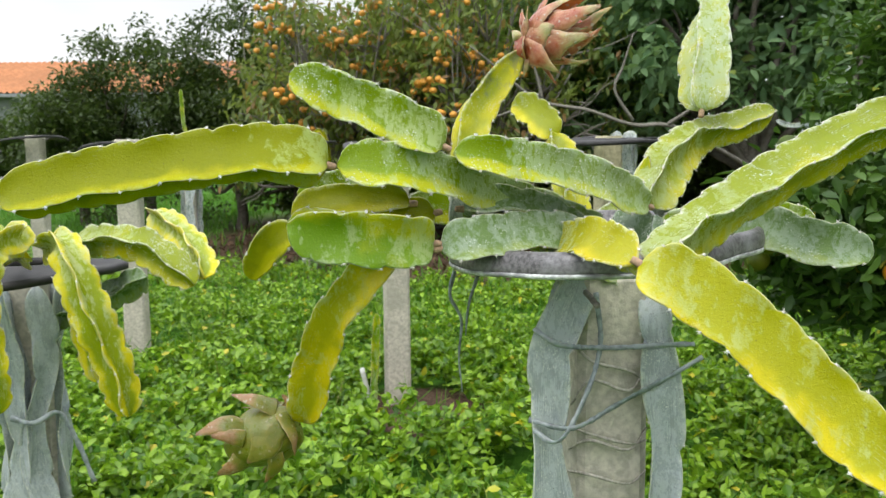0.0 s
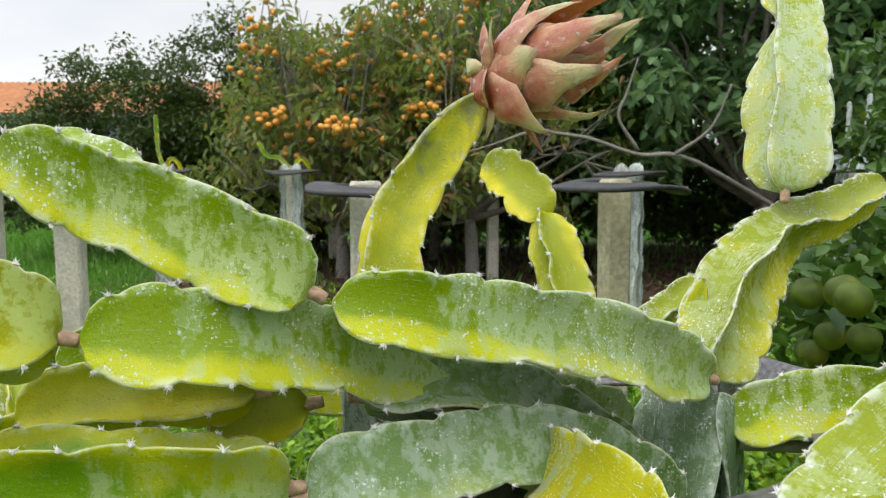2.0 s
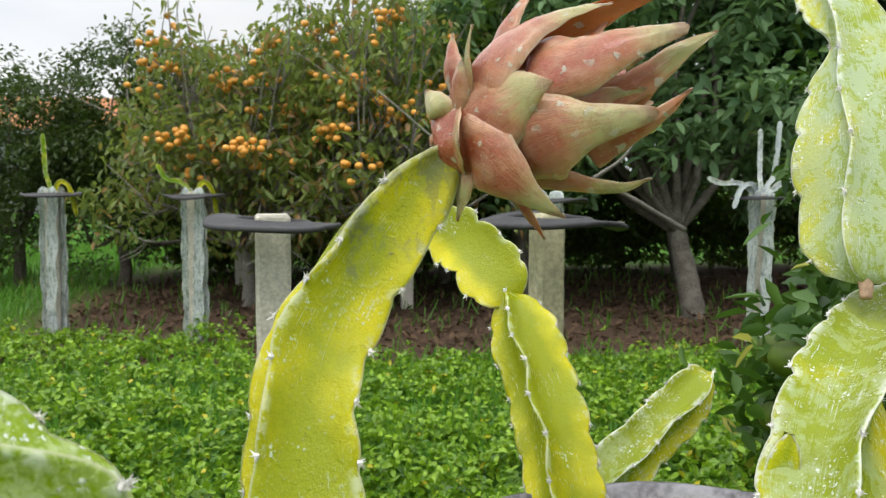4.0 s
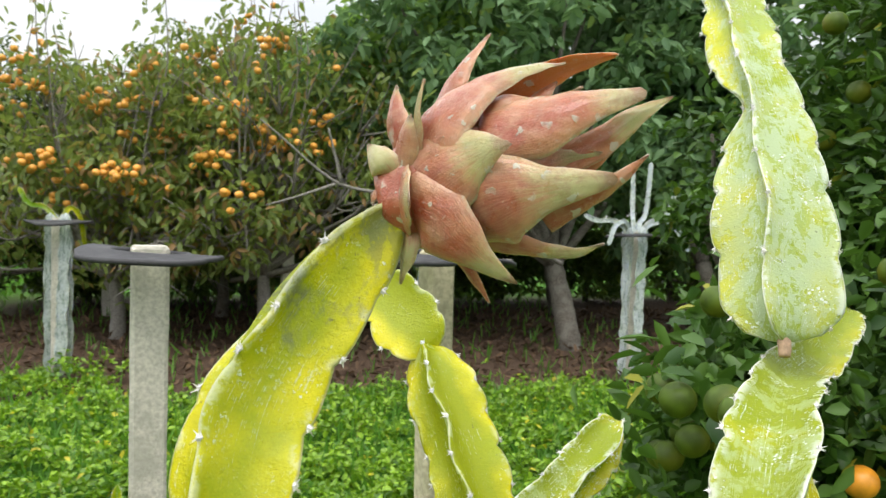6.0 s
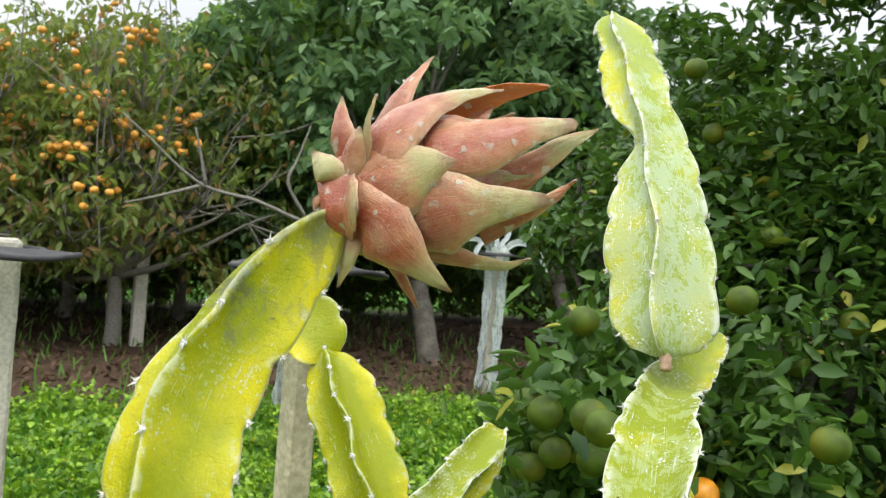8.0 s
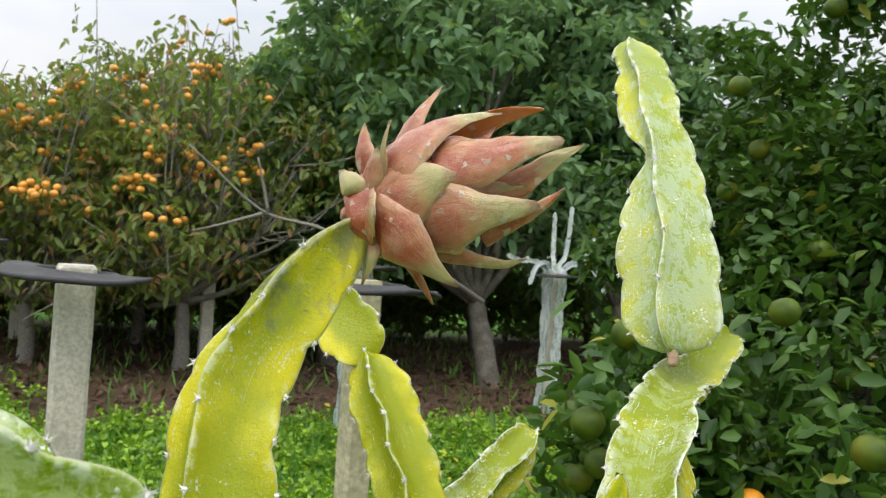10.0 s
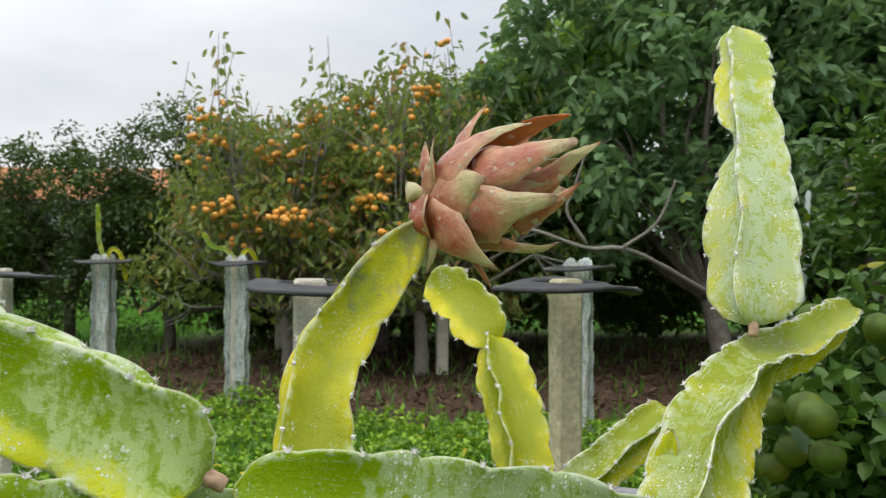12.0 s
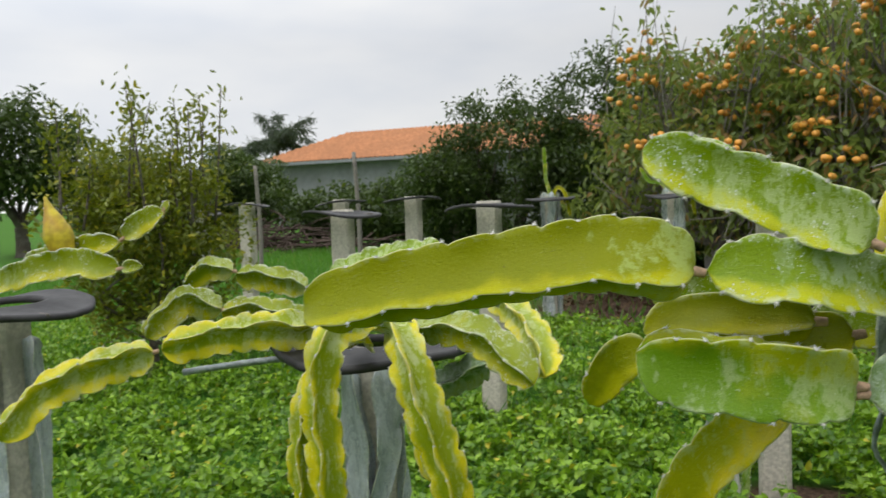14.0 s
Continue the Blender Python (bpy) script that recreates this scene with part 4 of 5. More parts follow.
# ---- dragon fruits ----
def fruit_skin(name, red, brown, green, pale):
    m = Nodes(name)
    uv = m.nd.new("ShaderNodeSeparateXYZ")
    m.link(m.co.outputs["UV"], uv.inputs[0])
    big, mid, fine = m.noise(26.0, 3.0, warp=0.5), m.noise(70.0, 4.0, 0.6), m.noise(420.0, 3.0, 0.6)
    grain = m.noise(1.0, 3.0, 0.6, (9, 1.5, 1), "UV")
    flank = m.math("ADD", m.math("MULTIPLY", uv.outputs["Y"], 0.45), m.math("MULTIPLY", m.math("ABSOLUTE", uv.outputs["X"], 0.0), 0.28))
    col = m.mix(m.ramp(m.math("ADD", big, flank), 0.62, 1.0), red, brown)
    col = m.mix(m.math("MULTIPLY", m.ramp(mid, 0.42, 0.66), 0.40), col, pale)
    info = m.nd.new("ShaderNodeObjectInfo")
    lie = m.nd.new("ShaderNodeUVMap")
    lie.uv_map = "lie"
    lsep = m.nd.new("ShaderNodeSeparateXYZ")
    m.link(lie.outputs[0], lsep.inputs[0])
    tip = m.math("ADD", m.math("ADD", uv.outputs["Y"], m.math("MULTIPLY", big, 0.5)), m.math("ADD", m.math("MULTIPLY", grain, 0.35), lsep.outputs["X"]))
    col = m.mix(m.math("MULTIPLY", m.ramp(info.outputs["Random"], 0.3, 1.0), 0.12), col, pale)
    col = m.mix(m.math("MULTIPLY", m.ramp(tip, 1.16, 1.42), 0.8), col, green)
    rim = m.ramp(m.math("ADD", m.math("ABSOLUTE", uv.outputs["X"], 0.0), m.math("MULTIPLY", big, 0.5)), 0.70, 1.25)
    col = m.mix(m.math("MULTIPLY", rim, 0.45), col, pale)
    col = m.mix(m.math("MULTIPLY", m.ramp(m.math("ADD", uv.outputs["Y"], m.math("MULTIPLY", mid, 0.3)), 1.02, 1.12), 0.75), col, (0.20, 0.10, 0.06))
    cell, cell_id = m.cells(150.0)
    scab = m.math("MULTIPLY", m.math("MULTIPLY", m.ramp(cell, 0.42, 0.36), m.ramp(cell_id, 0.80, 0.82)), m.ramp(big, 0.42, 0.52))
    stain = m.ramp(m.noise(45.0, 6.0, 0.72, warp=0.8), 0.50, 0.60)
    col = m.mix(m.math("MULTIPLY", stain, 0.30), col, tuple(c * 0.62 for c in red))
    vein = m.ramp(m.noise(1.0, 4.0, 0.7, (34, 2.2, 1), "UV"), 0.50, 0.62)
    col = m.mix(m.math("MULTIPLY", vein, 0.10), col, pale)
    # orange tint: light through thin upper bracts, put into the colour
    col = m.mix(m.math("MULTIPLY", m.ramp(lsep.outputs["X"], -0.35, -0.5), 0.75), col, (0.60, 0.20, 0.035))
    edge = m.math("MULTIPLY", m.ramp(m.math("ABSOLUTE", uv.outputs["X"], 0.0), 0.90, 0.97), m.ramp(fine, 0.40, 0.52))
    col = m.mix(m.math("MULTIPLY", edge, 0.6), col, (0.50, 0.40, 0.26))
    col = m.mix(m.math("MULTIPLY", scab, 0.8), col, (0.50, 0.47, 0.38))
    col = m.mix(m.math("MULTIPLY", m.ramp(fine, 0.64, 0.70), 0.45), col, (0.52, 0.42, 0.33))
    m.bump(m.math("ADD", m.math("ADD", m.math("MULTIPLY", fine, 0.3), mid), m.math("ADD", m.math("MULTIPLY", scab, 0.6), m.math("ADD", m.math("MULTIPLY", vein, 0.12), m.math("MULTIPLY", m.noise(38.0, 3.0, warp=0.4), 0.9)))), 0.65, 0.0026)
    m.set(col, m.math("ADD", 0.16, m.math("MULTIPLY", mid, 0.3)), 0.5)
    m.bsdf.inputs["Subsurface Weight"].default_value = 0.25
    m.bsdf.inputs["Subsurface Radius"].default_value = (0.8, 0.3, 0.15)
    m.bsdf.inputs["Coat Weight"].default_value = 0.22
    m.bsdf.inputs["Coat Roughness"].default_value = 0.16
    m.bsdf.inputs["Subsurface Scale"].default_value = 0.005
    return m.mat


SKIN = fruit_skin("fruit_skin", (0.34, 0.076, 0.038), (0.45, 0.17, 0.075), (0.40, 0.425, 0.18), (0.56, 0.36, 0.22))
SKIN_GREEN = fruit_skin("unripe_fruit_skin", (0.12, 0.145, 0.004), (0.20, 0.19, 0.01), (0.38, 0.19, 0.11), (0.23, 0.20, 0.03))


class DragonFruit:
    """An egg-shaped body clothed in thick pointed bracts. All places are roughly millimetres right, up and towards the
    camera from the stalk's end, on the three ways given, which follow one camera view that the bracts are fitted to."""

    def __init__(self, label, at, ways, end, radius, skin):
        self.at, self.ways, self.skin = np.array(at), np.array(ways, float), skin
        self.end, self.radius = np.array(end, float), radius
        self.thing = thing("dragon_fruit", tuple(at), label, "dragon fruit")
        self.count = 0
        axis = self.end / np.linalg.norm(self.end)
        self.axis, self.side = axis, np.cross(axis, (0, 0, 1.0))
        verts, faces, uvs = [], [], []
        nu, nv = 26, 40
        for i in range(nu + 1):
            u = i / nu
            for j in range(nv):
                a = 2 * math.pi * j / nv
                r = self.girth(u) * (1 + 0.03 * math.sin(3 * a + 5 * u) + 0.02 * math.sin(7 * a - 3 * u))
                verts.append(self.world(self.end * u + r * (math.cos(a) * np.array((0, 0, 1.0)) + math.sin(a) * self.side)))
                uvs.append((0.0, 0.15))
        for i in range(nu):
            for j in range(nv):
                j2 = (j + 1) % nv
                faces.append((i * nv + j, i * nv + j2, (i + 1) * nv + j2, (i + 1) * nv + j))
        faces.append(tuple(reversed(range(nv))))
        faces.append(tuple(range(nu * nv, (nu + 1) * nv)))
        part("body", (verts, faces), skin, self.thing, uvs=uvs, uvs2=[(0.0, 0.0)] * len(uvs))

    def girth(self, u):
        return self.radius * max(0.08, math.sin(math.pi * min(1, 0.12 + 0.84 * u) ** 0.9)) ** 0.62

    def world(self, p):
        return self.at + 0.001 * (np.array(p) @ self.ways)

    def bract(self, line, widths, normal, cup=0.35, green=0.0, thick=3.2, name="scale"):
        """One bract along a line, with its widths at even steps, the way its outer side looks and how far its edges bend in."""
        self.count += 1
        rng = np.random.default_rng(self.count)
        c, s = path_points(line, 2.2)
        t = np.gradient(c, axis=0)
        t /= np.linalg.norm(t, axis=1)[:, None]
        k = s / s[-1]
        w = np.interp(k, np.linspace(0, 1, len(widths)), widths)
        w = np.convolve(np.r_[w[0], w[0], w, w[-1], w[-1]], np.ones(5) / 5, "valid")
        w *= 1 + 0.05 * np.sin(9 * k + 6 * rng.uniform()) + 0.03 * np.sin(27 * k + 6 * rng.uniform())
        w[-1] = min(w[-1], 0.8)
        w *= 1.08
        m = 10
        verts, uvs, faces = [], [], []
        bend = rng.uniform(-0.12, 0.12)
        for i in range(len(c)):
            n = np.array(normal, float)
            n -= t[i] * (n @ t[i])
            n /= np.linalg.norm(n)
            side = np.cross(n, t[i])
            th = thick * (1 - 0.75 * k[i]) * min(1.0, 0.35 + w[i] / 14) + 0.35
            for lay in (1, -1):
                for q in range(m + 1):
                    v = q / m * 2 - 1
                    across = v * (1 - 0.12 * cup * v * v)
                    drop = cup * w[i] * 0.42 * (0.25 * v * v + 0.75 * v**4) * (1 + bend * v) - 1.1 * k[i] * abs(v) ** 5
                    ripple = 0.35 * math.sin(0.35 * s[i] + 4 * v + self.count) * abs(v)
                    keel = 0.55 * math.exp(-((v / 0.22) ** 2)) * k[i] * (1 - k[i]) * 4
                    p = c[i] + side * across * w[i] * 0.5 + n * (ripple + keel - drop + lay * th * 0.5 * (1 - 0.85 * v * v))
                    verts.append(self.world(p))
                    uvs.append((v, k[i]))
        kk = 2 * (m + 1)
        for i in range(len(c) - 1):
            for q in range(m):
                b0 = i * kk + q
                faces.append((b0, b0 + 1, b0 + kk + 1, b0 + kk))
                b1 = b0 + m + 1
                faces.append((b1 + 1, b1, b1 + kk, b1 + kk + 1))
            faces.append((i * kk + m, i * kk + 2 * m + 1, (i + 1) * kk + 2 * m + 1, (i + 1) * kk + m))
            faces.append((i * kk + m + 1, i * kk, (i + 1) * kk, (i + 1) * kk + m + 1))
        e = (len(c) - 1) * kk
        faces.append(tuple(range(e, e + m + 1)) + tuple(reversed(range(e + m + 1, e + kk))))
        faces.append(tuple(reversed(range(0, m + 1))) + tuple(range(m + 1, kk)))
        part(name, (verts, faces), self.skin, self.thing, uvs=uvs, uvs2=[(green, 0.0)] * len(uvs))

    def around(self, u, degrees, length, width, flare, green=0.0):
        """A bract on the side hidden from the camera, by its place along the body and its turn from the side that faces
        it.
        """
        a = radians(degrees)
        out = math.cos(a) * np.array((0, 0, 1.0)) + math.sin(a) * self.side
        at = [self.end * q + out * (self.girth(min(1, max(0, q))) + 1.5) for q in (u - 0.15, u + 0.08, u + 0.25)]
        self.bract(at + [at[-1] + self.axis * length * math.cos(flare) + out * length * math.sin(flare)], (width * 0.7, width, width * 0.8, 1), out, 0.4, green)


# ways follow the camera's axes; bracts are shaped to fit its view
ripe = DragonFruit("dried pinkish-red dragon fruit with green-tipped scales", (0.1726, 1.5298, 1.4529), [(0.8997, -0.3749, 0.0664), (-0.0517, 0.0486, 0.9745), (-0.3772, -0.9009, 0.0249)], (113, 27, 0), 35, SKIN)
for k in range(9):
    ripe.around(0.15 + 0.09 * (k % 6), 110 + (k * 67) % 140, 30 + 3 * (k % 5), 38, 0.35 + 0.1 * (k % 4), 0.1 * (k % 3))
for k in range(7):
    ripe.around(0.62, 51 * k + 20, 24 + 3 * (k % 3), 20, 0.02, 0.1)
ripe.bract([(45, -10, 26), (71, -2, 41), (98, 2, 43), (130, 6, 36)], (34, 50, 46, 33, 21, 14, 5), (0.05, -0.15, 1), 0.42, 0.34)
ripe.bract([(16, 0, 20), (37, 13, 38), (57, 22, 43), (77, 25, 52)], (34, 50, 52, 44, 30, 16, 2), (-0.1, 0.1, 1), 0.36, 0.22)
ripe.bract([(92, -15, 24), (118, -2, 28), (134, 8, 28), (147, 19, 24)], (20, 16, 12, 8, 1), (0.1, -0.6, 0.8), 0.4, -0.2)
ripe.bract([(22, 18, 26), (38, 44, 32), (60, 61, 25), (84, 70, 15), (106, 73, 6)], (36, 44, 38, 26, 16, 9, 1), (-0.3, 0.62, 0.72), 0.42, 0.24)
ripe.bract([(54, 50, -6), (80, 64, -6), (107, 75, -7), (136, 79, -8)], (26, 26, 20, 13, 2), (-0.15, 0.75, -0.65), 0.35, -0.5)
ripe.bract([(78, 48, -5), (92, 58, -6), (101, 66, -8)], (18, 12, 2), (0, 0.6, 0.7), 0.3, -0.1)
ripe.bract([(59, 36, 28), (87, 37, 37), (115, 45, 35), (147, 51, 26)], (34, 40, 33, 27, 20, 13, 6), (-0.05, 0.35, 0.95), 0.4, 0.12)
ripe.bract([(89, 14, 18), (121, 26, 20), (142, 40, 18), (162, 50, 12)], (22, 20, 17, 13, 8, 1), (0.25, 0.1, 1), 0.3, 0.25)
ripe.bract([(102, 12, 10), (118, 18, 13), (129, 24, 12)], (16, 13, 3), (0.2, -0.2, 1), 0.3, -0.4)
ripe.bract([(52, 42, 20), (71, 51, 25), (92, 51, 20)], (12, 11, 3), (0, 0.6, 0.8), 0.3, 0.0)
ripe.bract([(30, 42, 4), (42, 67, 4), (52, 82, -1), (64, 96, -8)], (28, 24, 15, 9, 1), (-0.6, 0.3, 0.7), 0.45, -0.1)
ripe.bract([(23, 28, 24), (26, 44, 34), (29, 54, 40), (33, 62, 44)], (18, 18, 13, 7, 1), (-0.92, 0.1, 0.35), 0.35, 0.42)
ripe.bract([(9, 2, 12), (17, 1, 34), (24, -2, 53)], (34, 40, 26, 4), (-1, 0, 0.35), 0.3, 0.2)
ripe.bract([(13, 10, 12), (3, 21, 23), (-7, 34, 10)], (20, 20, 1), (-0.6, 0.3, 0.8), 0.3, 0.55)
ripe.bract([(13, 32, 6), (8, 49, 6), (9, 69, 0)], (22, 16, 1), (-0.5, 0.2, 0.85), 0.45, 0.0)
ripe.bract([(13, 16, 20), (18, 33, 30), (23, 46, 33)], (24, 22, 3), (-0.6, 0.2, 0.8), 0.45, 0.0)
ripe.bract([(12, -2, 14), (28, -9, 35), (46, -24, 39), (60, -36, 34), (76, -47, 26)], (34, 46, 44, 34, 20, 11, 1), (-0.2, -0.35, 0.9), 0.4, 0.2)
ripe.bract([(36, -24, -8), (47, -43, -12), (57, -60, -16)], (12, 9, 1), (-0.4, -0.4, 0.8), 0.3, -0.1)
ripe.bract([(18, -6, 14), (15, -26, 17), (10, -46, 14)], (18, 13, 1), (-0.5, -0.1, 0.85), 0.35, 0.45)
ripe.bract([(55, -22, 14), (88, -30, 18), (108, -32, 14), (123, -27, 8)], (22, 17, 11, 7, 1), (0, -0.65, 0.75), 0.4, 0.35)
ripe.bract([(10, -16, 8), (2, -11, 15), (-9, -6, 12)], (18, 14, 5), (-0.7, -0.2, 0.7), 0.3, -0.5, 2.4)
ripe.bract([(12, -22, 4), (5, -20, 12), (0, -24, 14)], (14, 12, 6), (-0.6, -0.5, 0.6), 0.2, -0.5, 2.0)
ripe.bract([(6, 2, 4), (-2, 2, 14), (-6, 6, 10)], (18, 15, 8), (-0.8, 0.1, 0.6), 0.3, -0.3, 2.4)

unripe = DragonFruit("small unripe green dragon fruit with browning scales", (-0.1855, 1.3784, 0.8739), [(1, 0.0048, -0.0017), (0.001, 0.1346, 0.9909), (0.005, -0.9909, 0.1346)], (-107, -44, 0), 47, SKIN_GREEN)
for k in range(6):
    unripe.around(0.2 + 0.1 * (k % 4), 110 + 30 * k, 24, 40, 0.3)
unripe.bract([(-21, 3, 40), (-44, -30, 49), (-66, -52, 42)], (40, 44, 3), (0, 0, 1), 0.3, -0.3)
unripe.bract([(-26, 29, 15), (-59, 42, 25), (-96, 47, 20)], (40, 34, 20, 2), (0, 0.8, 0.5), 0.35, 0.35)
unripe.bract([(-72, -3, 32), (-106, 7, 40), (-148, -12, 30)], (40, 34, 24, 3), (0.1, 0.7, 0.7), 0.35, 0.45)
unripe.bract([(-70, -16, 42), (-96, -10, 50), (-119, -10, 48)], (26, 20, 4), (0, 0.2, 1), 0.35, 0.6)
unripe.bract([(-75, -51, 25), (-95, -66, 25), (-117, -75, 20)], (34, 26, 6), (-0.3, -0.6, 0.7), 0.35, 0.5)
unripe.bract([(-32, -38, 35), (-25, -60, 32), (-45, -88, 20)], (32, 22, 2), (0.2, -0.5, 0.8), 0.35, 0.2)
unripe.bract([(-16, 21, 25), (4, -12, 38), (3, -45, 30)], (28, 22, 2), (0.8, 0.1, 0.5), 0.35, 0.3)
unripe.bract([(-2, 17, 5), (-9, 33, 8), (-20, 45, 10)], (20, 15, 3), (0.3, 0.5, 0.6), 0.3, 0.5, 2.4)

# ---- neighbouring cacti ----
add_post(-0.985, 2.15, 0.985, 0.10, RNG, "grey concrete post wrapped by old cactus stems", CONCRETE, 0.2)
left_tyre = add_tyre(-0.97, 2.10, 1.015, 0.235, (0.0, -0.06), RNG, "weathered tyre ring laid flat on a post", None, inner=0.55)
part("support_rod", tube([(-1.385, 1.92, 0.962), (-1.20, 2.0, 0.985), (-0.97, 2.06, 1.0)], (0.008, 0.008), 8, 0.05, 0.1, 3), TIE, left_tyre, "grey weathered stick")
left_cactus = thing("dragon_fruit_cactus", (-0.95, 2.14, 0), "dragon fruit cactus with drooping yellow arms over a tyre", "cactus")
R2 = np.random.default_rng(21)


def left_arm(name, tint, radius, pts):
    tint = "ribbon" if tint == "yellow" else tint
    stem(left_cactus, "stem_segment", tint, radius * 1.3, pts, R2, face=(0.35, -1, 0.35), ribs=(8, 100, -95), notch=0.26, wave=0.005, lobe=0.046, slim=0.3, step=0.007)


left_arm("a1", "yellow", 0.03, [(-0.901, 1.950, 1.054), (-0.823, 1.800, 1.117), (-0.838, 1.720, 1.101), (-0.852, 1.700, 1.002), (-0.842, 1.700, 0.885), (-0.840, 1.700, 0.776)])
left_arm("a1b", "yellow", 0.026, [(-0.879, 1.800, 1.035), (-0.915, 1.760, 0.984), (-0.928, 1.750, 0.861), (-0.926, 1.750, 0.758)])
left_arm("a2", "yellow", 0.032, [(-0.816, 1.900, 1.084), (-0.730, 1.800, 1.104), (-0.687, 1.760, 1.043), (-0.651, 1.750, 0.953), (-0.619, 1.760, 0.848), (-0.604, 1.770, 0.751)])
left_arm("a2b", "yellow", 0.024, [(-0.728, 1.860, 0.975), (-0.714, 1.850, 0.899), (-0.692, 1.850, 0.799)])
left_arm("a3", "pale", 0.03, [(-0.750, 1.900, 1.099), (-0.620, 1.860, 1.101), (-0.540, 1.830, 1.070), (-0.465, 1.800, 1.018)])
left_arm("a4", "yellow", 0.03, [(-0.635, 2.050, 1.147), (-0.553, 1.980, 1.111), (-0.492, 1.900, 1.070), (-0.453, 1.830, 1.027)])
left_arm("a5", "yellow", 0.034, [(-1.043, 2.000, 1.059), (-1.119, 1.900, 1.078), (-1.211, 1.820, 1.069), (-1.293, 1.760, 1.050)])
left_arm("a6", "yellow", 0.034, [(-1.308, 1.750, 1.045), (-1.384, 1.680, 1.024), (-1.462, 1.600, 0.981), (-1.502, 1.520, 0.898)])
left_arm("a7", "pale", 0.03, [(-1.284, 2.300, 1.122), (-1.382, 2.280, 1.148), (-1.492, 2.260, 1.160)])
left_arm("a7b", "pale", 0.028, [(-1.502, 2.260, 1.171), (-1.575, 2.240, 1.177), (-1.643, 2.220, 1.130)])
left_arm("a8", "pale", 0.032, [(-1.328, 2.000, 1.103), (-1.388, 1.950, 1.129), (-1.415, 1.900, 1.094), (-1.435, 1.860, 1.052)])
left_arm("a9", "mottled", 0.032, [(-1.241, 2.350, 1.146), (-1.060, 2.350, 1.201), (-0.892, 2.350, 1.224)])
left_arm("a10", "grey", 0.03, [(-0.991, 2.200, 0.865), (-0.854, 2.150, 0.900), (-0.673, 2.100, 0.988)])
left_arm("a11", "pale", 0.03, [(-1.134, 2.100, 1.061), (-1.248, 2.050, 1.095), (-1.329, 2.000, 1.096)])
for a, tint in ((0.2, "bark"), (2.3, "grey"), (3.6, "bark"), (4.5, "bark"), (5.4, "bark")):
    pts = [(-0.985 + 0.058 * math.cos(a + R2.uniform(-0.5, 0.5)), 2.14 + 0.075 * math.sin(a + R2.uniform(-0.3, 0.3)), 0.02 + 0.19 * q) for q in range(6)]
    stem(left_cactus, "climbing_stem", tint, 0.036, pts, R2, (math.cos(a), math.sin(a), 0), joint=False, neck=0.03, notch=0.34, wave=0.012, lobe=0.15, step=0.012)
part("tie_strip", strip([(-0.99, 2.03, 0.66), (-0.93, 2.02, 0.65), (-0.88, 2.04, 0.67), (-0.84, 2.04, 0.60), (-0.80, 2.03, 0.50)], 0.014, (0, -1, 0), 0.002, 0.012, 1), TIE, left_cactus, "blue-grey plastic tie strip")

add_post(-2.10, 1.98, 1.07, 0.12, RNG, "grey concrete post under a cactus", CONCRETE, 0.2)
add_tyre(-2.10, 1.97, 1.095, 0.25, (0.0, 0.02), RNG, "dark weathered tyre ring on a post")
far_left_cactus = thing("dragon_fruit_cactus", (-2.10, 1.98, 0), "dragon fruit cactus with pale pads and a yellow bud", "cactus")
BUD = plain("flower_bud", (0.46, 0.38, 0.02), 0.5, 0.3, 60, 0.25, 0.4, 0.003, stain=(0.34, 0.14, 0.03), stain_amount=0.7)
def far_left_arm(name, tint, radius, pts):
    if name == "flower":
        part("bud", tube(pts, (0.012, 0.026, 0.034, 0.026, 0.012, 0.002), 12, 0.012, 0.06, 5), BUD, far_left_cactus, "closed yellow flower bud")
    else:
        stem(far_left_cactus, "stem_segment", tint, radius * 1.2, pts, R2, face=(0.6, -1, 0.3), notch=0.2, wave=0.004, lobe=0.05, slim=0.3)


far_left_arm("b1", "pale", 0.032, [(-1.858, 1.700, 1.149), (-1.675, 1.700, 1.203), (-1.514, 1.720, 1.237), (-1.390, 1.750, 1.226)])
far_left_arm("b1b", "pale", 0.02, [(-1.385, 1.750, 1.226), (-1.344, 1.770, 1.230)])
far_left_arm("b2", "pale", 0.028, [(-1.718, 1.780, 1.224), (-1.587, 1.800, 1.263), (-1.459, 1.820, 1.281)])
far_left_arm("b3", "pale", 0.026, [(-1.445, 1.820, 1.290), (-1.407, 1.840, 1.319), (-1.360, 1.860, 1.349)])
far_left_arm("b3b", "pale", 0.014, [(-1.363, 1.860, 1.347), (-1.357, 1.870, 1.372)])
far_left_arm("flower", "yellow", 0.04, [(-1.561, 1.760, 1.233), (-1.588, 1.760, 1.305), (-1.622, 1.760, 1.391)])
for a in (0.4, 2.0, 3.6, 5.2):
    pts = [(-2.10 + 0.085 * math.cos(a), 1.98 + 0.085 * math.sin(a), 0.02 + 0.33 * q) for q in range(4)]
    stem(far_left_cactus, "climbing_stem", "bark", 0.042, pts, R2, (math.cos(a), math.sin(a), 0), joint=False, neck=0.03, notch=0.2, wave=0.009, lobe=0.19, step=0.012)


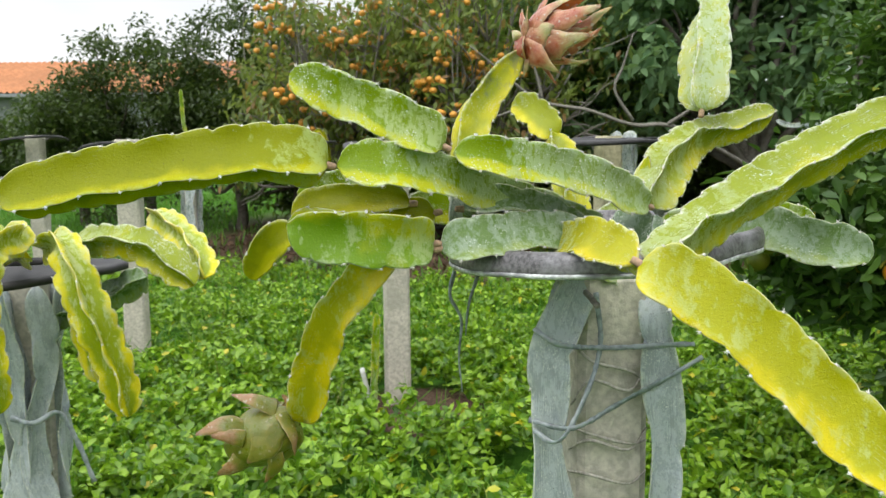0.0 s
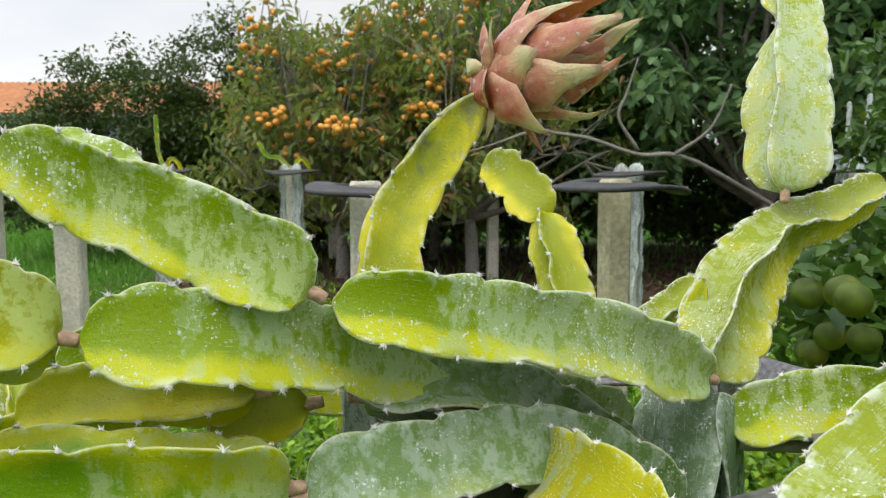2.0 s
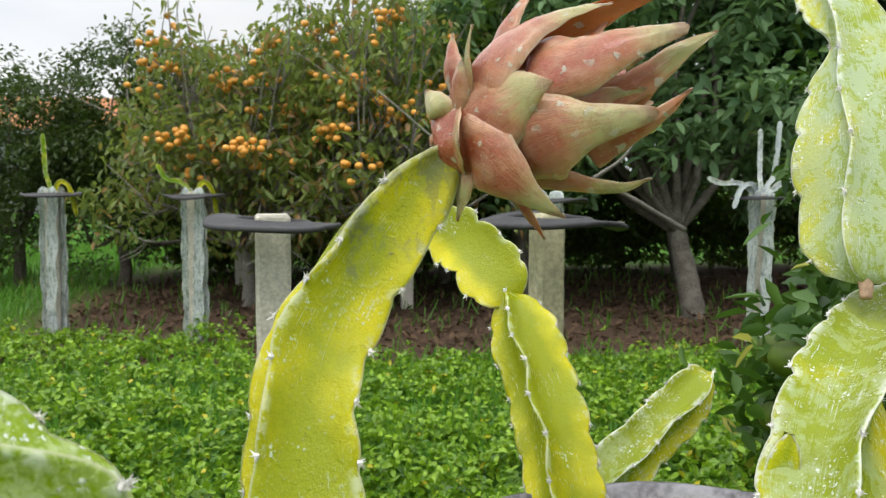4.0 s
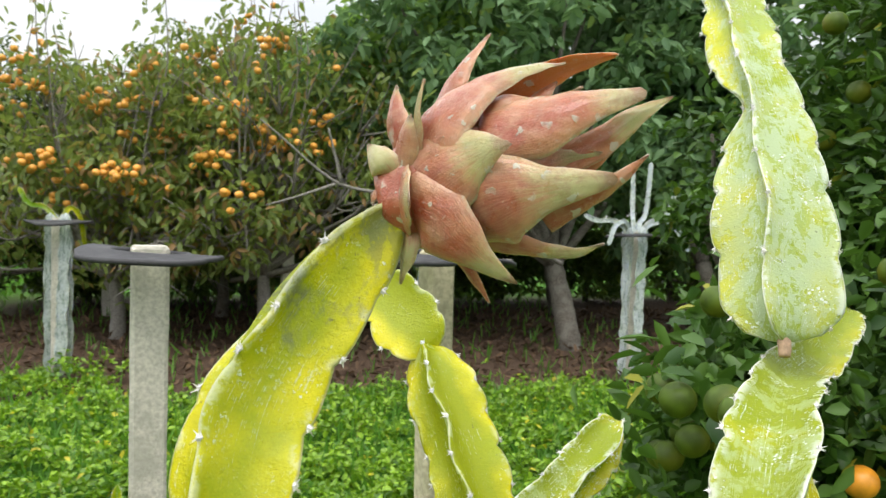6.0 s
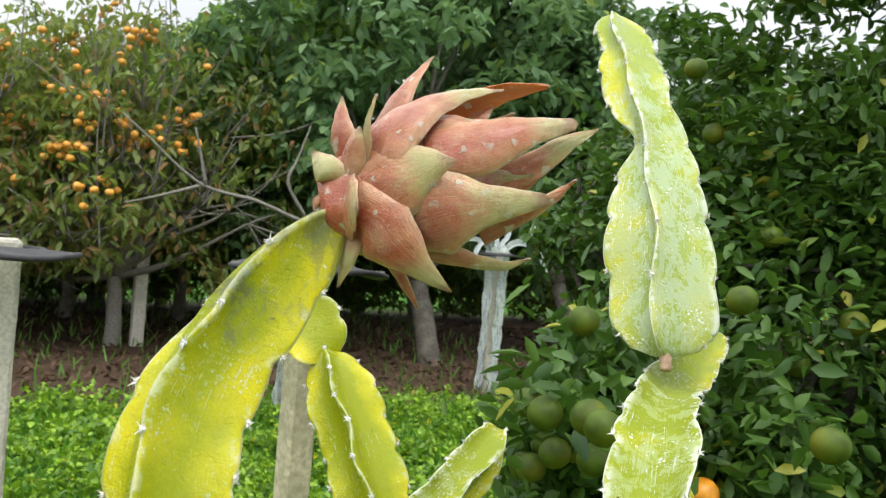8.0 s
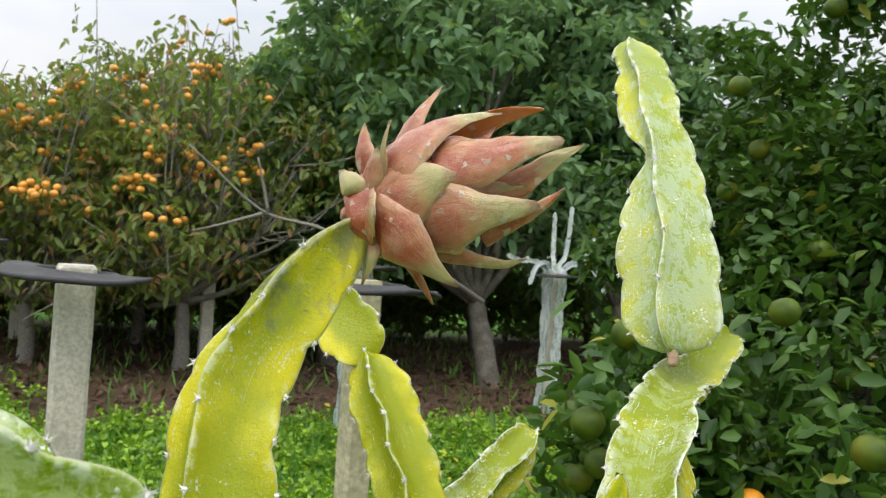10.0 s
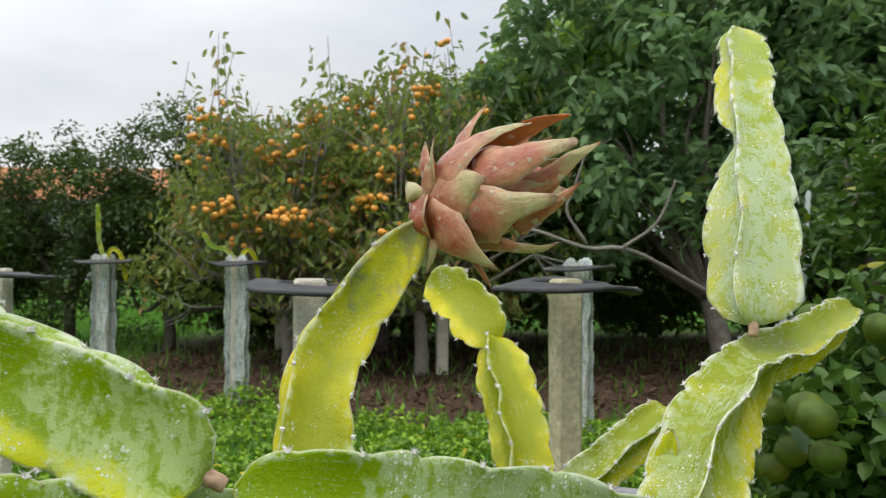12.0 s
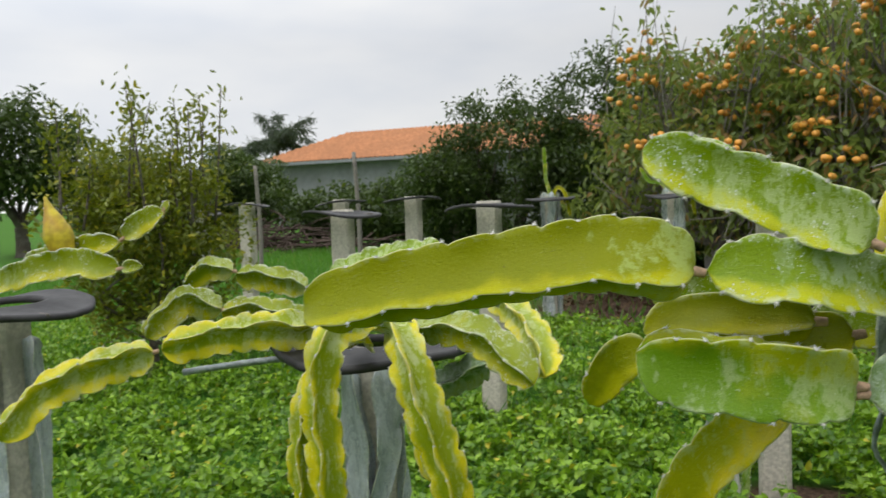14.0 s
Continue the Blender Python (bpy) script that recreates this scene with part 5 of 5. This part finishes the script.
# ---- trees ----
def crown_points(rng, centre, radii, clumps, per, clump_r, shell=0.5, low=-0.9, rough=0.35):
    """Leaf places in uneven clumps through an ellipsoid's outer part."""
    out, cs = [], []
    seed = rng.uniform(0, 50)
    while len(cs) < clumps:
        d = rng.normal(size=3)
        d /= np.linalg.norm(d)
        if d[2] < low:
            continue
        k = (1 + rough * noise.noise(Vector(d * 1.7) + Vector((seed, seed, 0)))) * rng.uniform(shell**2, 1) ** 0.5
        c = np.array(centre) + d * np.array(radii) * k
        cs.append(c)
        ball = rng.normal(size=(per, 3))
        ball *= (rng.uniform(0.05, 1, per) ** 0.45 / np.linalg.norm(ball, axis=1))[:, None]
        out.append(c + ball * clump_r * rng.uniform(1.0, 2.0) * (1, 1, 0.8))
    return np.concatenate(out), np.array(cs)


def tree(name, label, category, base, centre, radii, clumps, per, clump_r, leaf, leaf_mat, seed, trunk_r=0.09, limbs=14, bark=None, droop=0.3, shell=0.5, group="", rough=0.35, low=-0.9, twigs=0):
    rng = np.random.default_rng(seed)
    ob = thing(name, base, label, category, group)
    pts, cs = crown_points(rng, centre, radii, clumps, per, clump_r, shell, low, rough)
    pts = pts[pts[:, 2] > 0.12]
    b, c = np.array(base), np.array(centre)
    fork = b * 0.6 + c * 0.4
    fork[2] = min(fork[2], b[2] + 0.9)
    shapes = [tube([b - (0, 0, 0.2), b * 0.7 + fork * 0.3 + rng.normal(size=3) * 0.03, fork], (trunk_r * 1.25, trunk_r, trunk_r * 0.85), 10, 0.08, 0.08, seed)]
    pick = rng.choice(len(cs), min(limbs, len(cs)), replace=False)
    for k in pick:
        e = cs[k]
        m1 = fork * 0.6 + e * 0.4 + rng.normal(size=3) * 0.15 + (0, 0, 0.1)
        m2 = fork * 0.25 + e * 0.75 + rng.normal(size=3) * 0.12
        shapes.append(tube([fork, m1, m2, e], (trunk_r * 0.55, trunk_r * 0.35, trunk_r * 0.2, 0.008), 6, 0.12, 0.1, k))
        for q in range(twigs):
            e2 = e + rng.normal(size=3) * 0.35
            shapes.append(tube([m2, (m2 + e2) / 2 + rng.normal(size=3) * 0.06, e2], (0.012, 0.004), 5, 0.12, 0.1, k))
    part("trunk", join(shapes), bark or BARK, ob)
    leaf_part("crown", pts, leaf[0], leaf[1], leaf_mat, ob, rng, droop=droop, lay=0.3)
    return ob, cs, rng


# hedge of small-leaved trees
for k, (x, y, rx, rz, cz) in enumerate([(-4.5, 12.8, 1.3, 1.5, 1.62), (-5.6, 13.0, 0.75, 0.9, 1.35), (-3.1, 12.6, 1.3, 1.65, 1.85)]):
    tree("hedge_tree", "dense dark green small-leaved tree behind the posts", "tree", (x, y, 0), (x, y, cz), (rx, 1.2, rz), 190, 75, 0.17, (0.085, 0.045), LEAF_HEDGE, 40 + k, 0.08, 10, group="hedge trees")
# persimmons
FRUIT_SPOTS = []
for k, (x, y, rx, rz, cz, sh) in enumerate([(-1.15, 10.6, 1.55, 1.45, 1.65, 0.3), (0.4, 10.2, 1.7, 1.6, 1.85, 0.3)]):
    FRUIT_SPOTS.append(tree("persimmon_tree", "persimmon tree with browning leaves and many orange fruits", "tree", (x, y, 0), (x, y, cz), (rx, 1.2, rz), 180, 38, 0.2, (0.12, 0.06), LEAF_PERS, 50 + k, 0.08, 46, GREY_BRANCH, 0.9, sh, "persimmon trees", twigs=4, low=-0.8))
TOP_FRUIT = []
# tall thin shoots above the persimmon crowns, with few leaves
for ob, cs, rng in FRUIT_SPOTS:
    leaves = []
    top = cs[:, 2].max()
    for k in range(18):
        e = cs[rng.integers(len(cs))]
        a = np.array((e[0], e[1], min(e[2], top - 0.7)))
        b = np.array((e[0] + rng.normal() * 0.3, e[1] + rng.normal() * 0.3, top + rng.uniform(-0.2, 0.75)))
        m = (a + b) / 2 + rng.normal(size=3) * 0.10
        part("tall_shoot", tube([a, m, b], (0.012, 0.007, 0.003), 5, 0.12, 0.1, k), GREY_BRANCH, ob)
        u = rng.uniform(0.3, 1.0, 26)[:, None]
        leaves.append(a + (b - a) * u + rng.normal(size=(26, 3)) * 0.12)
        if k % 2:
            TOP_FRUIT.append((ob, a + (b - a) * rng.uniform(0.7, 1.0), rng))
    leaf_part("shoot_leaves", np.concatenate(leaves), 0.12, 0.06, LEAF_PERS, ob, rng, droop=0.9)
# bright and dark trees behind
tree("green_tree", "broad bright green tree behind the persimmons", "tree", (0.3, 14.5, 0), (0.3, 14.5, 2.45), (2.2, 1.5, 1.7), 150, 60, 0.3, (0.11, 0.05), LEAF_BRIGHT, 60, 0.12, 8)
for k, (x, y, rx, rz, cz) in enumerate([(-2.2, 12.7, 1.2, 1.5, 1.7), (-1.35, 12.6, 1.35, 1.45, 1.75), (-0.1, 12.4, 1.4, 1.75, 2.05), (1.3, 12.6, 1.5, 1.9, 2.3)]):
    tree("backing_tree", "dense green small-leaved tree behind the persimmons", "tree", (x, y, 0), (x, y, cz), (rx, 1.0, rz), 190, 75, 0.18, (0.09, 0.05), LEAF_BACK, 45 + k, 0.08, 10, group="trees behind the persimmons")
DARK = []
for k, (x, y, rx, ry, rz, cz) in enumerate([(3.5, 10.4, 2.5, 1.9, 2.3, 3.1), (7.3, 10.4, 2.2, 1.8, 2.1, 2.35), (2.0, 11.8, 1.5, 1.4, 1.7, 2.5), (11.2, 9.4, 2.0, 1.8, 1.7, 2.2), (4.6, 13.4, 2.8, 1.4, 2.2, 3.4), (5.7, 10.9, 1.35, 1.3, 2.3, 3.4)]):
    DARK.append(tree("dark_tree", "tall dark green leafy tree with pale branches", "tree", (x + 0.2, y - 1.0, 0), (x, y, cz), (rx, ry, rz), 210, 60, 0.26, (0.19, 0.10), LEAF_BRIGHT if k == 2 else LEAF_DARK, 70 + k, 0.12, 16, PALE_BARK, 0.6, 0.45, "dark trees")[0])

# row added as a backdrop that keeps the gap under the crowns dark
for k in range(9):
    x = -2.0 + 1.6 * k
    tree("understory_bush", "dark bush in the shade behind the trees", "bush", (x, 14.2, 0), (x, 14.2, 0.9), (1.2, 0.7, 1.1), 60, 70, 0.25, (0.16, 0.08), LEAF_BACK, 110 + k, 0.05, 4, group="understory bushes", low=-1.1, shell=0.3)

for k, (pts, r) in enumerate([
    ([(3.5, 9.3, 0.95), (2.45, 8.7, 1.42), (1.95, 8.6, 1.46), (1.49, 8.6, 1.61), (0.98, 8.6, 1.72), (0.48, 8.6, 2.11), (0.30, 8.6, 2.25)], (0.028, 0.022, 0.016, 0.007)),
    ([(1.03, 8.6, 1.71), (0.97, 8.58, 1.95), (0.9, 8.55, 2.2)], (0.018, 0.008)),
    ([(0.98, 8.6, 1.70), (0.65, 8.55, 1.58), (0.36, 8.5, 1.49)], (0.016, 0.006)),
    ([(1.95, 8.6, 1.50), (1.75, 8.55, 1.80), (1.82, 8.55, 2.02), (1.92, 8.55, 2.35)], (0.018, 0.014, 0.006)),
    ([(2.3, 8.65, 1.45), (2.6, 8.5, 1.7), (2.75, 8.4, 2.1)], (0.02, 0.008)),
]):
    part("bare_branch", tube(pts, r, 7, 0.06, 0.12, k), GREY_BRANCH, DARK[0], "bare pale grey branch")

# citrus with green fruits
citrus, citrus_cs, citrus_rng = tree("citrus_tree", "dense citrus tree with green and ripening oranges", "tree", (2.62, 3.15, 0), (2.58, 3.15, 1.26), (1.03, 1.0, 1.22), 430, 130, 0.12, (0.064, 0.033), LEAF_CITRUS, 80, 0.07, 20, BARK, 0.25, 0.6, low=-1.1)
low_pts, low_cs = crown_points(citrus_rng, (1.42, 2.76, 0.98), (0.30, 0.32, 0.29), 58, 95, 0.10, 0.2)
part("low_branch", tube([(2.6, 3.15, 0.6), (1.9, 2.95, 0.95), (1.45, 2.75, 1.1), (1.05, 2.55, 1.1)], (0.03, 0.02, 0.006), 6, 0.08, 0.1, 2), BARK, citrus)
leaf_part("low_foliage", low_pts, 0.068, 0.034, LEAF_CITRUS, citrus, citrus_rng, droop=0.3)
# shrubs and trees by the left side
shrub, shrub_cs, shrub_rng = tree("young_citrus", "yellowish young citrus shrub with upright shoots", "shrub", (-4.85, 5.35, 0), (-4.85, 5.35, 1.02), (0.76, 0.7, 0.92), 190, 52, 0.12, (0.06, 0.032), LEAF_SHRUB, 90, 0.04, 14, BARK, -0.2, 0.3)
shoot_pts = []
for k in range(30):
    a = np.array((-4.90 + shrub_rng.uniform(-0.65, 0.65), 5.35 + shrub_rng.uniform(-0.5, 0.5), 1.2))
    b = a + (shrub_rng.uniform(-0.2, 0.2), shrub_rng.uniform(-0.2, 0.2), shrub_rng.uniform(0.4, 1.15))
    part("shoot", tube([a, (a + b) / 2 + shrub_rng.normal(size=3) * 0.03, b], (0.012, 0.004), 5, 0.15, 0.1, k), BARK, shrub)
    u = shrub_rng.uniform(0.1, 1.02, 90)[:, None]
    shoot_pts.append(a + (b - a) * u + shrub_rng.normal(size=(90, 3)) * 0.11 * (1.35 - u))
leaf_part("shoot_leaves", np.concatenate(shoot_pts), 0.062, 0.034, LEAF_SHRUB, shrub, shrub_rng, droop=-0.6, lay=0.2)
tree("dark_round_tree", "dark round tree far behind the shrubs", "tree", (-22, 17.5, 0), (-22, 17.5, 3.1), (2.0, 2.0, 1.7), 120, 60, 0.4, (0.25, 0.12), LEAF_HEDGE, 91, 0.2, 6)
for k, (x, y, rx, rz, cz) in enumerate([(-16.5, 20.5, 1.9, 1.5, 1.6), (-19.0, 24.0, 2.4, 1.6, 1.8), (-12.9, 21.5, 2.0, 0.8, 0.95), (-10.6, 21.0, 1.8, 0.9, 1.0), (-22.5, 21.5, 2.6, 1.6, 1.9), (-26, 26, 3.0, 1.6, 1.9)]):
    tree("boundary_bush", "green bush along the far edge of the orchard", "bush", (x, y, 0), (x, y, cz), (rx, 1.5, rz), 130, 60, 0.3, (0.2, 0.1), LEAF_HEDGE, 95 + k, 0.1, 5, group="boundary bushes", shell=0.2, low=-1.2)


# ---- house, palm, brush ----
ROOF = plain("clay_roof_tiles", (0.44, 0.20, 0.095), 0.85, 0.2, 4.0, 0.15, 0.3, 0.03, stain=(0.34, 0.16, 0.08))
PLASTER = plain("grey_plaster", (0.27, 0.28, 0.29), 0.9, 0.2, 3.0, 0.1, 0.2, 0.01, stain=(0.2, 0.2, 0.2))


def box(x0, x1, y0, y1, z0, z1):
    v = [(x, y, z) for z in (z0, z1) for x, y in ((x0, y0), (x1, y0), (x1, y1), (x0, y1))]
    return v, [(3, 2, 1, 0), (4, 5, 6, 7), (0, 1, 5, 4), (1, 2, 6, 5), (2, 3, 7, 6), (3, 0, 4, 7)]


house = thing("house", (-21, 40, 0), "low house with an orange clay tile roof", "house")
part("wall", box(-28.0, -9.5, 38.6, 46, 0, 3.55), PLASTER, house, "grey plastered wall", smooth=False)
verts, faces = [], []
roof_n = 70
for i in range(roof_n * 4 + 1):
    x = -29.3 + 20.0 * i / (roof_n * 4)
    h = 0.04 * math.sin(i / 4 * 2 * math.pi)
    hip = max(0.0, min(1.0, (x + 29.3) / 3.8))
    verts += [(x, 37.9, 3.62 + h), (x, 37.9 + 4.3 * hip, 3.62 + h + 1.75 * hip), (x, 46.7 - 4.3 * hip, 3.62 + h + 1.75 * hip), (x, 46.7, 3.62 + h)]
for i in range(roof_n * 4):
    for j in range(3):
        faces.append((i * 4 + j, (i + 1) * 4 + j, (i + 1) * 4 + j + 1, i * 4 + j + 1))
part("roof", (verts, faces), ROOF, house, "orange clay tile roof", smooth=False)
part("eave_board", box(-29.3, -9.3, 37.86, 37.92, 3.42, 3.58), PLASTER, house, smooth=False)


def palm(x, y, top, seed):
    rng = np.random.default_rng(seed)
    ob = thing("palm_tree", (x, y, 0), "tall palm behind the tile-roofed house", "palm")
    part("trunk", tube([(x, y, -0.2), (x + 0.1, y, top * 0.5), (x, y, top)], (0.22, 0.16, 0.14), 8, 0.5, 0.05, 1), BARK, ob)
    for k in range(17):
        a = 2.4 * k
        lift = rng.uniform(0.0, 2.4)
        ln = rng.uniform(2.2, 3.1)
        pts = [(x, y, top)] + [(x + math.cos(a) * ln * u * (1 - 0.1 * u), y + math.sin(a) * ln * u, top + lift * ln * 0.6 * u - 1.3 * u * u) for u in (0.35, 0.7, 1.0)]
        c, s = path_points(pts, 0.05)
        d = rng.normal(size=(len(c), 3)) * 0.02
        leaf_part("frond", np.repeat(c, 4, axis=0) + np.repeat(d, 4, axis=0), 0.7, 0.06, LEAF_PALM, ob, rng, droop=0.6, spread=0.7)


palm(-32.0, 44.2, 5.3, 7)
brush_rng = np.random.default_rng(8)
brush = thing("brush_pile", (-14.5, 19.5, 0), "heap of dry brown cut branches", "brush pile")
shapes = []
for k in range(190):
    p = np.array((-14.2, 19.2, 0)) + (brush_rng.normal() * 1.5, brush_rng.normal() * 0.6, abs(brush_rng.normal()) * 0.35 + 0.05)
    d = brush_rng.normal(size=3) * (1.0, 0.5, 0.25)
    shapes.append(tube([p - d * 0.6, p + brush_rng.normal(size=3) * 0.06, p + d * 0.6], (0.03, 0.02, 0.008), 5, 0.2, 0.1, k))
tagged(part("brushwood", join(shapes), plain("dry_brush", (0.09, 0.065, 0.055), 0.95, 0.1, 30, 0.4), brush), kind="stuff")

# ---- fruits on the trees ----
def ball_mesh(name, r, squash, material, dent=0.0, nu=10, nv=14):
    verts, faces = [], []
    for i in range(nu + 1):
        th = math.pi * i / nu
        for j in range(nv):
            a = 2 * math.pi * j / nv
            k = r * (1 - dent * math.exp(-((th / 0.35) ** 2)))
            verts.append((k * math.sin(th) * math.cos(a), k * math.sin(th) * math.sin(a), k * squash * math.cos(th)))
    for i in range(nu):
        for j in range(nv):
            j2 = (j + 1) % nv
            faces.append((i * nv + j, (i + 1) * nv + j, (i + 1) * nv + j2, i * nv + j2))
    return mesh_from(name, verts, faces, material)


ORANGE = plain("persimmon_skin", (0.72, 0.33, 0.05), 0.4, 0.5, 20, 0.2, 0.05)
LIME = plain("unripe_orange_skin", (0.052, 0.085, 0.006), 0.5, 0.22, 25, 0.3, 0.3, 0.001, stain=(0.17, 0.15, 0.01), stain_amount=0.55)
RIPE = plain("ripe_orange_skin", (0.70, 0.28, 0.02), 0.4, 0.5, 25, 0.2, 0.3, 0.001)
PERS_MESH = ball_mesh("persimmon", 0.040, 0.85, ORANGE, 0.12)
LIME_MESH = ball_mesh("orange", 0.035, 0.95, LIME, 0.08, 14, 20)
RIPE_MESH = ball_mesh("ripe_orange", 0.036, 0.95, RIPE, 0.08, 14, 20)


def hang(me, name, parent, p, rng, label=""):
    ob = new(name, me)
    ob.parent = parent
    ob.location = Vector(p) - ORIGIN[parent.name]
    ob.rotation_euler = (rng.uniform(-0.4, 0.4), rng.uniform(-0.4, 0.4), rng.uniform(0, 6.28))
    return tagged(ob, label)


for ob, cs, rng in FRUIT_SPOTS:
    front = cs[cs[:, 1] < np.median(cs[:, 1]) + 0.1]
    front = front[front[:, 2] > 1.5]
    for k in range(44):
        c = front[rng.integers(len(front))]
        for q in range(rng.integers(3, 10) if k % 2 else 1):
            hang(PERS_MESH, "persimmon", ob, c + rng.normal(size=3) * (0.10, 0.07, 0.05) + (0, -0.12, -0.08), rng)
for ob, p, rng in TOP_FRUIT:
    for q in range(rng.integers(1, 4)):
        hang(PERS_MESH, "persimmon", ob, p + rng.normal(size=3) * 0.06 + (0, -0.03, -0.04), rng)
LIME_SPOTS = [
    (0.886, 2.268, 1.145),
    (1.212, 2.897, 0.997),
    (0.988, 2.660, 1.084),
    (1.073, 2.696, 0.976),
    (1.098, 2.615, 0.989),
    (1.024, 2.713, 0.924),
    (1.151, 2.475, 1.270),
    (1.372, 2.434, 1.358),
    (1.727, 3.077, 2.017),
    (1.991, 2.982, 2.281),
    (1.268, 2.086, 1.134),
    (1.046, 2.550, 1.285),
    (0.886, 2.417, 1.118),
    (0.881, 2.218, 1.139),
    (0.988, 2.528, 1.006),
    (1.002, 2.408, 1.025),
    (1.013, 2.661, 0.936),
]
for p in LIME_SPOTS:
    hang(LIME_MESH, "orange", citrus, p, citrus_rng)
spray = np.repeat(np.array(LIME_SPOTS), 24, axis=0)
leaf_part("fruit_foliage", spray + citrus_rng.normal(size=spray.shape) * (0.06, 0.05, 0.06) + (0.06, 0.13, 0.01), 0.068, 0.034, LEAF_CITRUS, citrus, citrus_rng, droop=0.4)
for p in [
    (1.325, 2.450, 0.929),
]:
    hang(RIPE_MESH, "orange", citrus, p, citrus_rng, "ripe orange fruit")
side_cs = citrus_cs[(citrus_cs[:, 0] < 2.3) | (citrus_cs[:, 1] < 2.8)]
for k in range(26):
    hang(LIME_MESH, "orange", citrus, side_cs[citrus_rng.integers(len(side_cs))] + citrus_rng.normal(size=3) * 0.06 + (-0.01, -0.01, -0.05), citrus_rng)


# ---- groundcover ----
def groundcover():
    rng = np.random.default_rng(31)
    ob = thing("groundcover", (0, 4, 0), "dense bright green creeping groundcover with a few yellow flowers", "groundcover", kind="stuff")
    pts = []
    for x0, x1, y0, y1, per in [(-2.6, 3.2, 2.2, 5.2, 1150), (-3.4, 4.2, 5.2, 8.4, 600), (-6.5, -2.6, 1.8, 5.2, 700), (-8, -3.4, 5.2, 9, 380), (-9, -6.5, 1.8, 5.2, 160), (3.2, 6.5, 1.0, 5.2, 240), (4.2, 7, 5.2, 8.4, 200), (-2.6, 3.2, 0.9, 2.2, 420), (-6.5, -2.6, 0.6, 1.8, 260), (-7, 6, -3.5, 0.9, 260)]:
        n = int((x1 - x0) * (y1 - y0) * per)
        xy = np.stack([rng.uniform(x0, x1, n), rng.uniform(y0, y1, n)], 1)
        z = np.array([0.12 + 0.14 * noise.noise((x * 2.2, y * 2.2, 0)) + 0.13 * noise.noise((x * 6, y * 6, 4)) for x, y in xy])
        gap = np.array([noise.noise((x * 5.0, y * 5.0, 9)) for x, y in xy]) + rng.normal(size=n) * 0.2
        bare = np.hypot(xy[:, 0] + 0.12, (xy[:, 1] - 4.02) * 0.8) < 0.28 + 0.08 * gap
        shade = (xy[:, 0] > -0.9 + 0.5 * gap) & (xy[:, 1] > 7.2 + 0.5 * gap)
        keep = (gap > -0.28) & ~bare & ~shade
        xy, z, n = xy[keep], z[keep], keep.sum()
        pts.append(np.c_[xy, np.clip(z, 0.02, None) * rng.uniform(0.35, 1.1, n) + 0.01])
    pts = np.concatenate(pts)
    four = np.repeat(pts, 4, axis=0) + rng.normal(size=(len(pts) * 4, 3)) * (0.008, 0.008, 0.006)
    leaf_part("leaves", four, 0.047, 0.036, LEAF_COVER, ob, rng, droop=-0.05, spread=1.0, lay=0.4)
    near = pts[rng.choice(len(pts), 9000)] + (0, 0, 0.01)
    leaf_part("blades", near, 0.13, 0.006, GRASS, ob, rng, droop=-1.0, spread=0.9)
    for o in ob.children:
        tagged(o, kind="stuff")


groundcover()


def grass_and_litter():
    rng = np.random.default_rng(32)
    ob = thing("grass", (-4, 9, 0), "short green grass and weeds between the rows", "grass", kind="stuff")
    n = 42000
    xy = np.stack([rng.uniform(-16, 5, n), rng.uniform(5, 20, n)], 1)
    keep = (xy[:, 1] < 7.4) | (xy[:, 0] < -3.2) | (rng.uniform(size=n) < 0.15)
    xy = xy[keep]
    leaf_part("blades", np.c_[xy, np.full(len(xy), 0.01)], 0.16, 0.02, GRASS, ob, rng, droop=-1.6, spread=0.8)
    ob = thing("leaf_litter", (2, 9.5, 0), "fallen brown leaves on bare soil", "leaf litter", kind="stuff")
    n = 6500
    p = np.stack([rng.uniform(-3, 8, n), rng.uniform(7.3, 13, n), rng.uniform(0.01, 0.05, n)], 1)
    leaf_part("leaves", p, 0.10, 0.05, LITTER, ob, rng, droop=0.1, lay=0.6)


grass_and_litter()
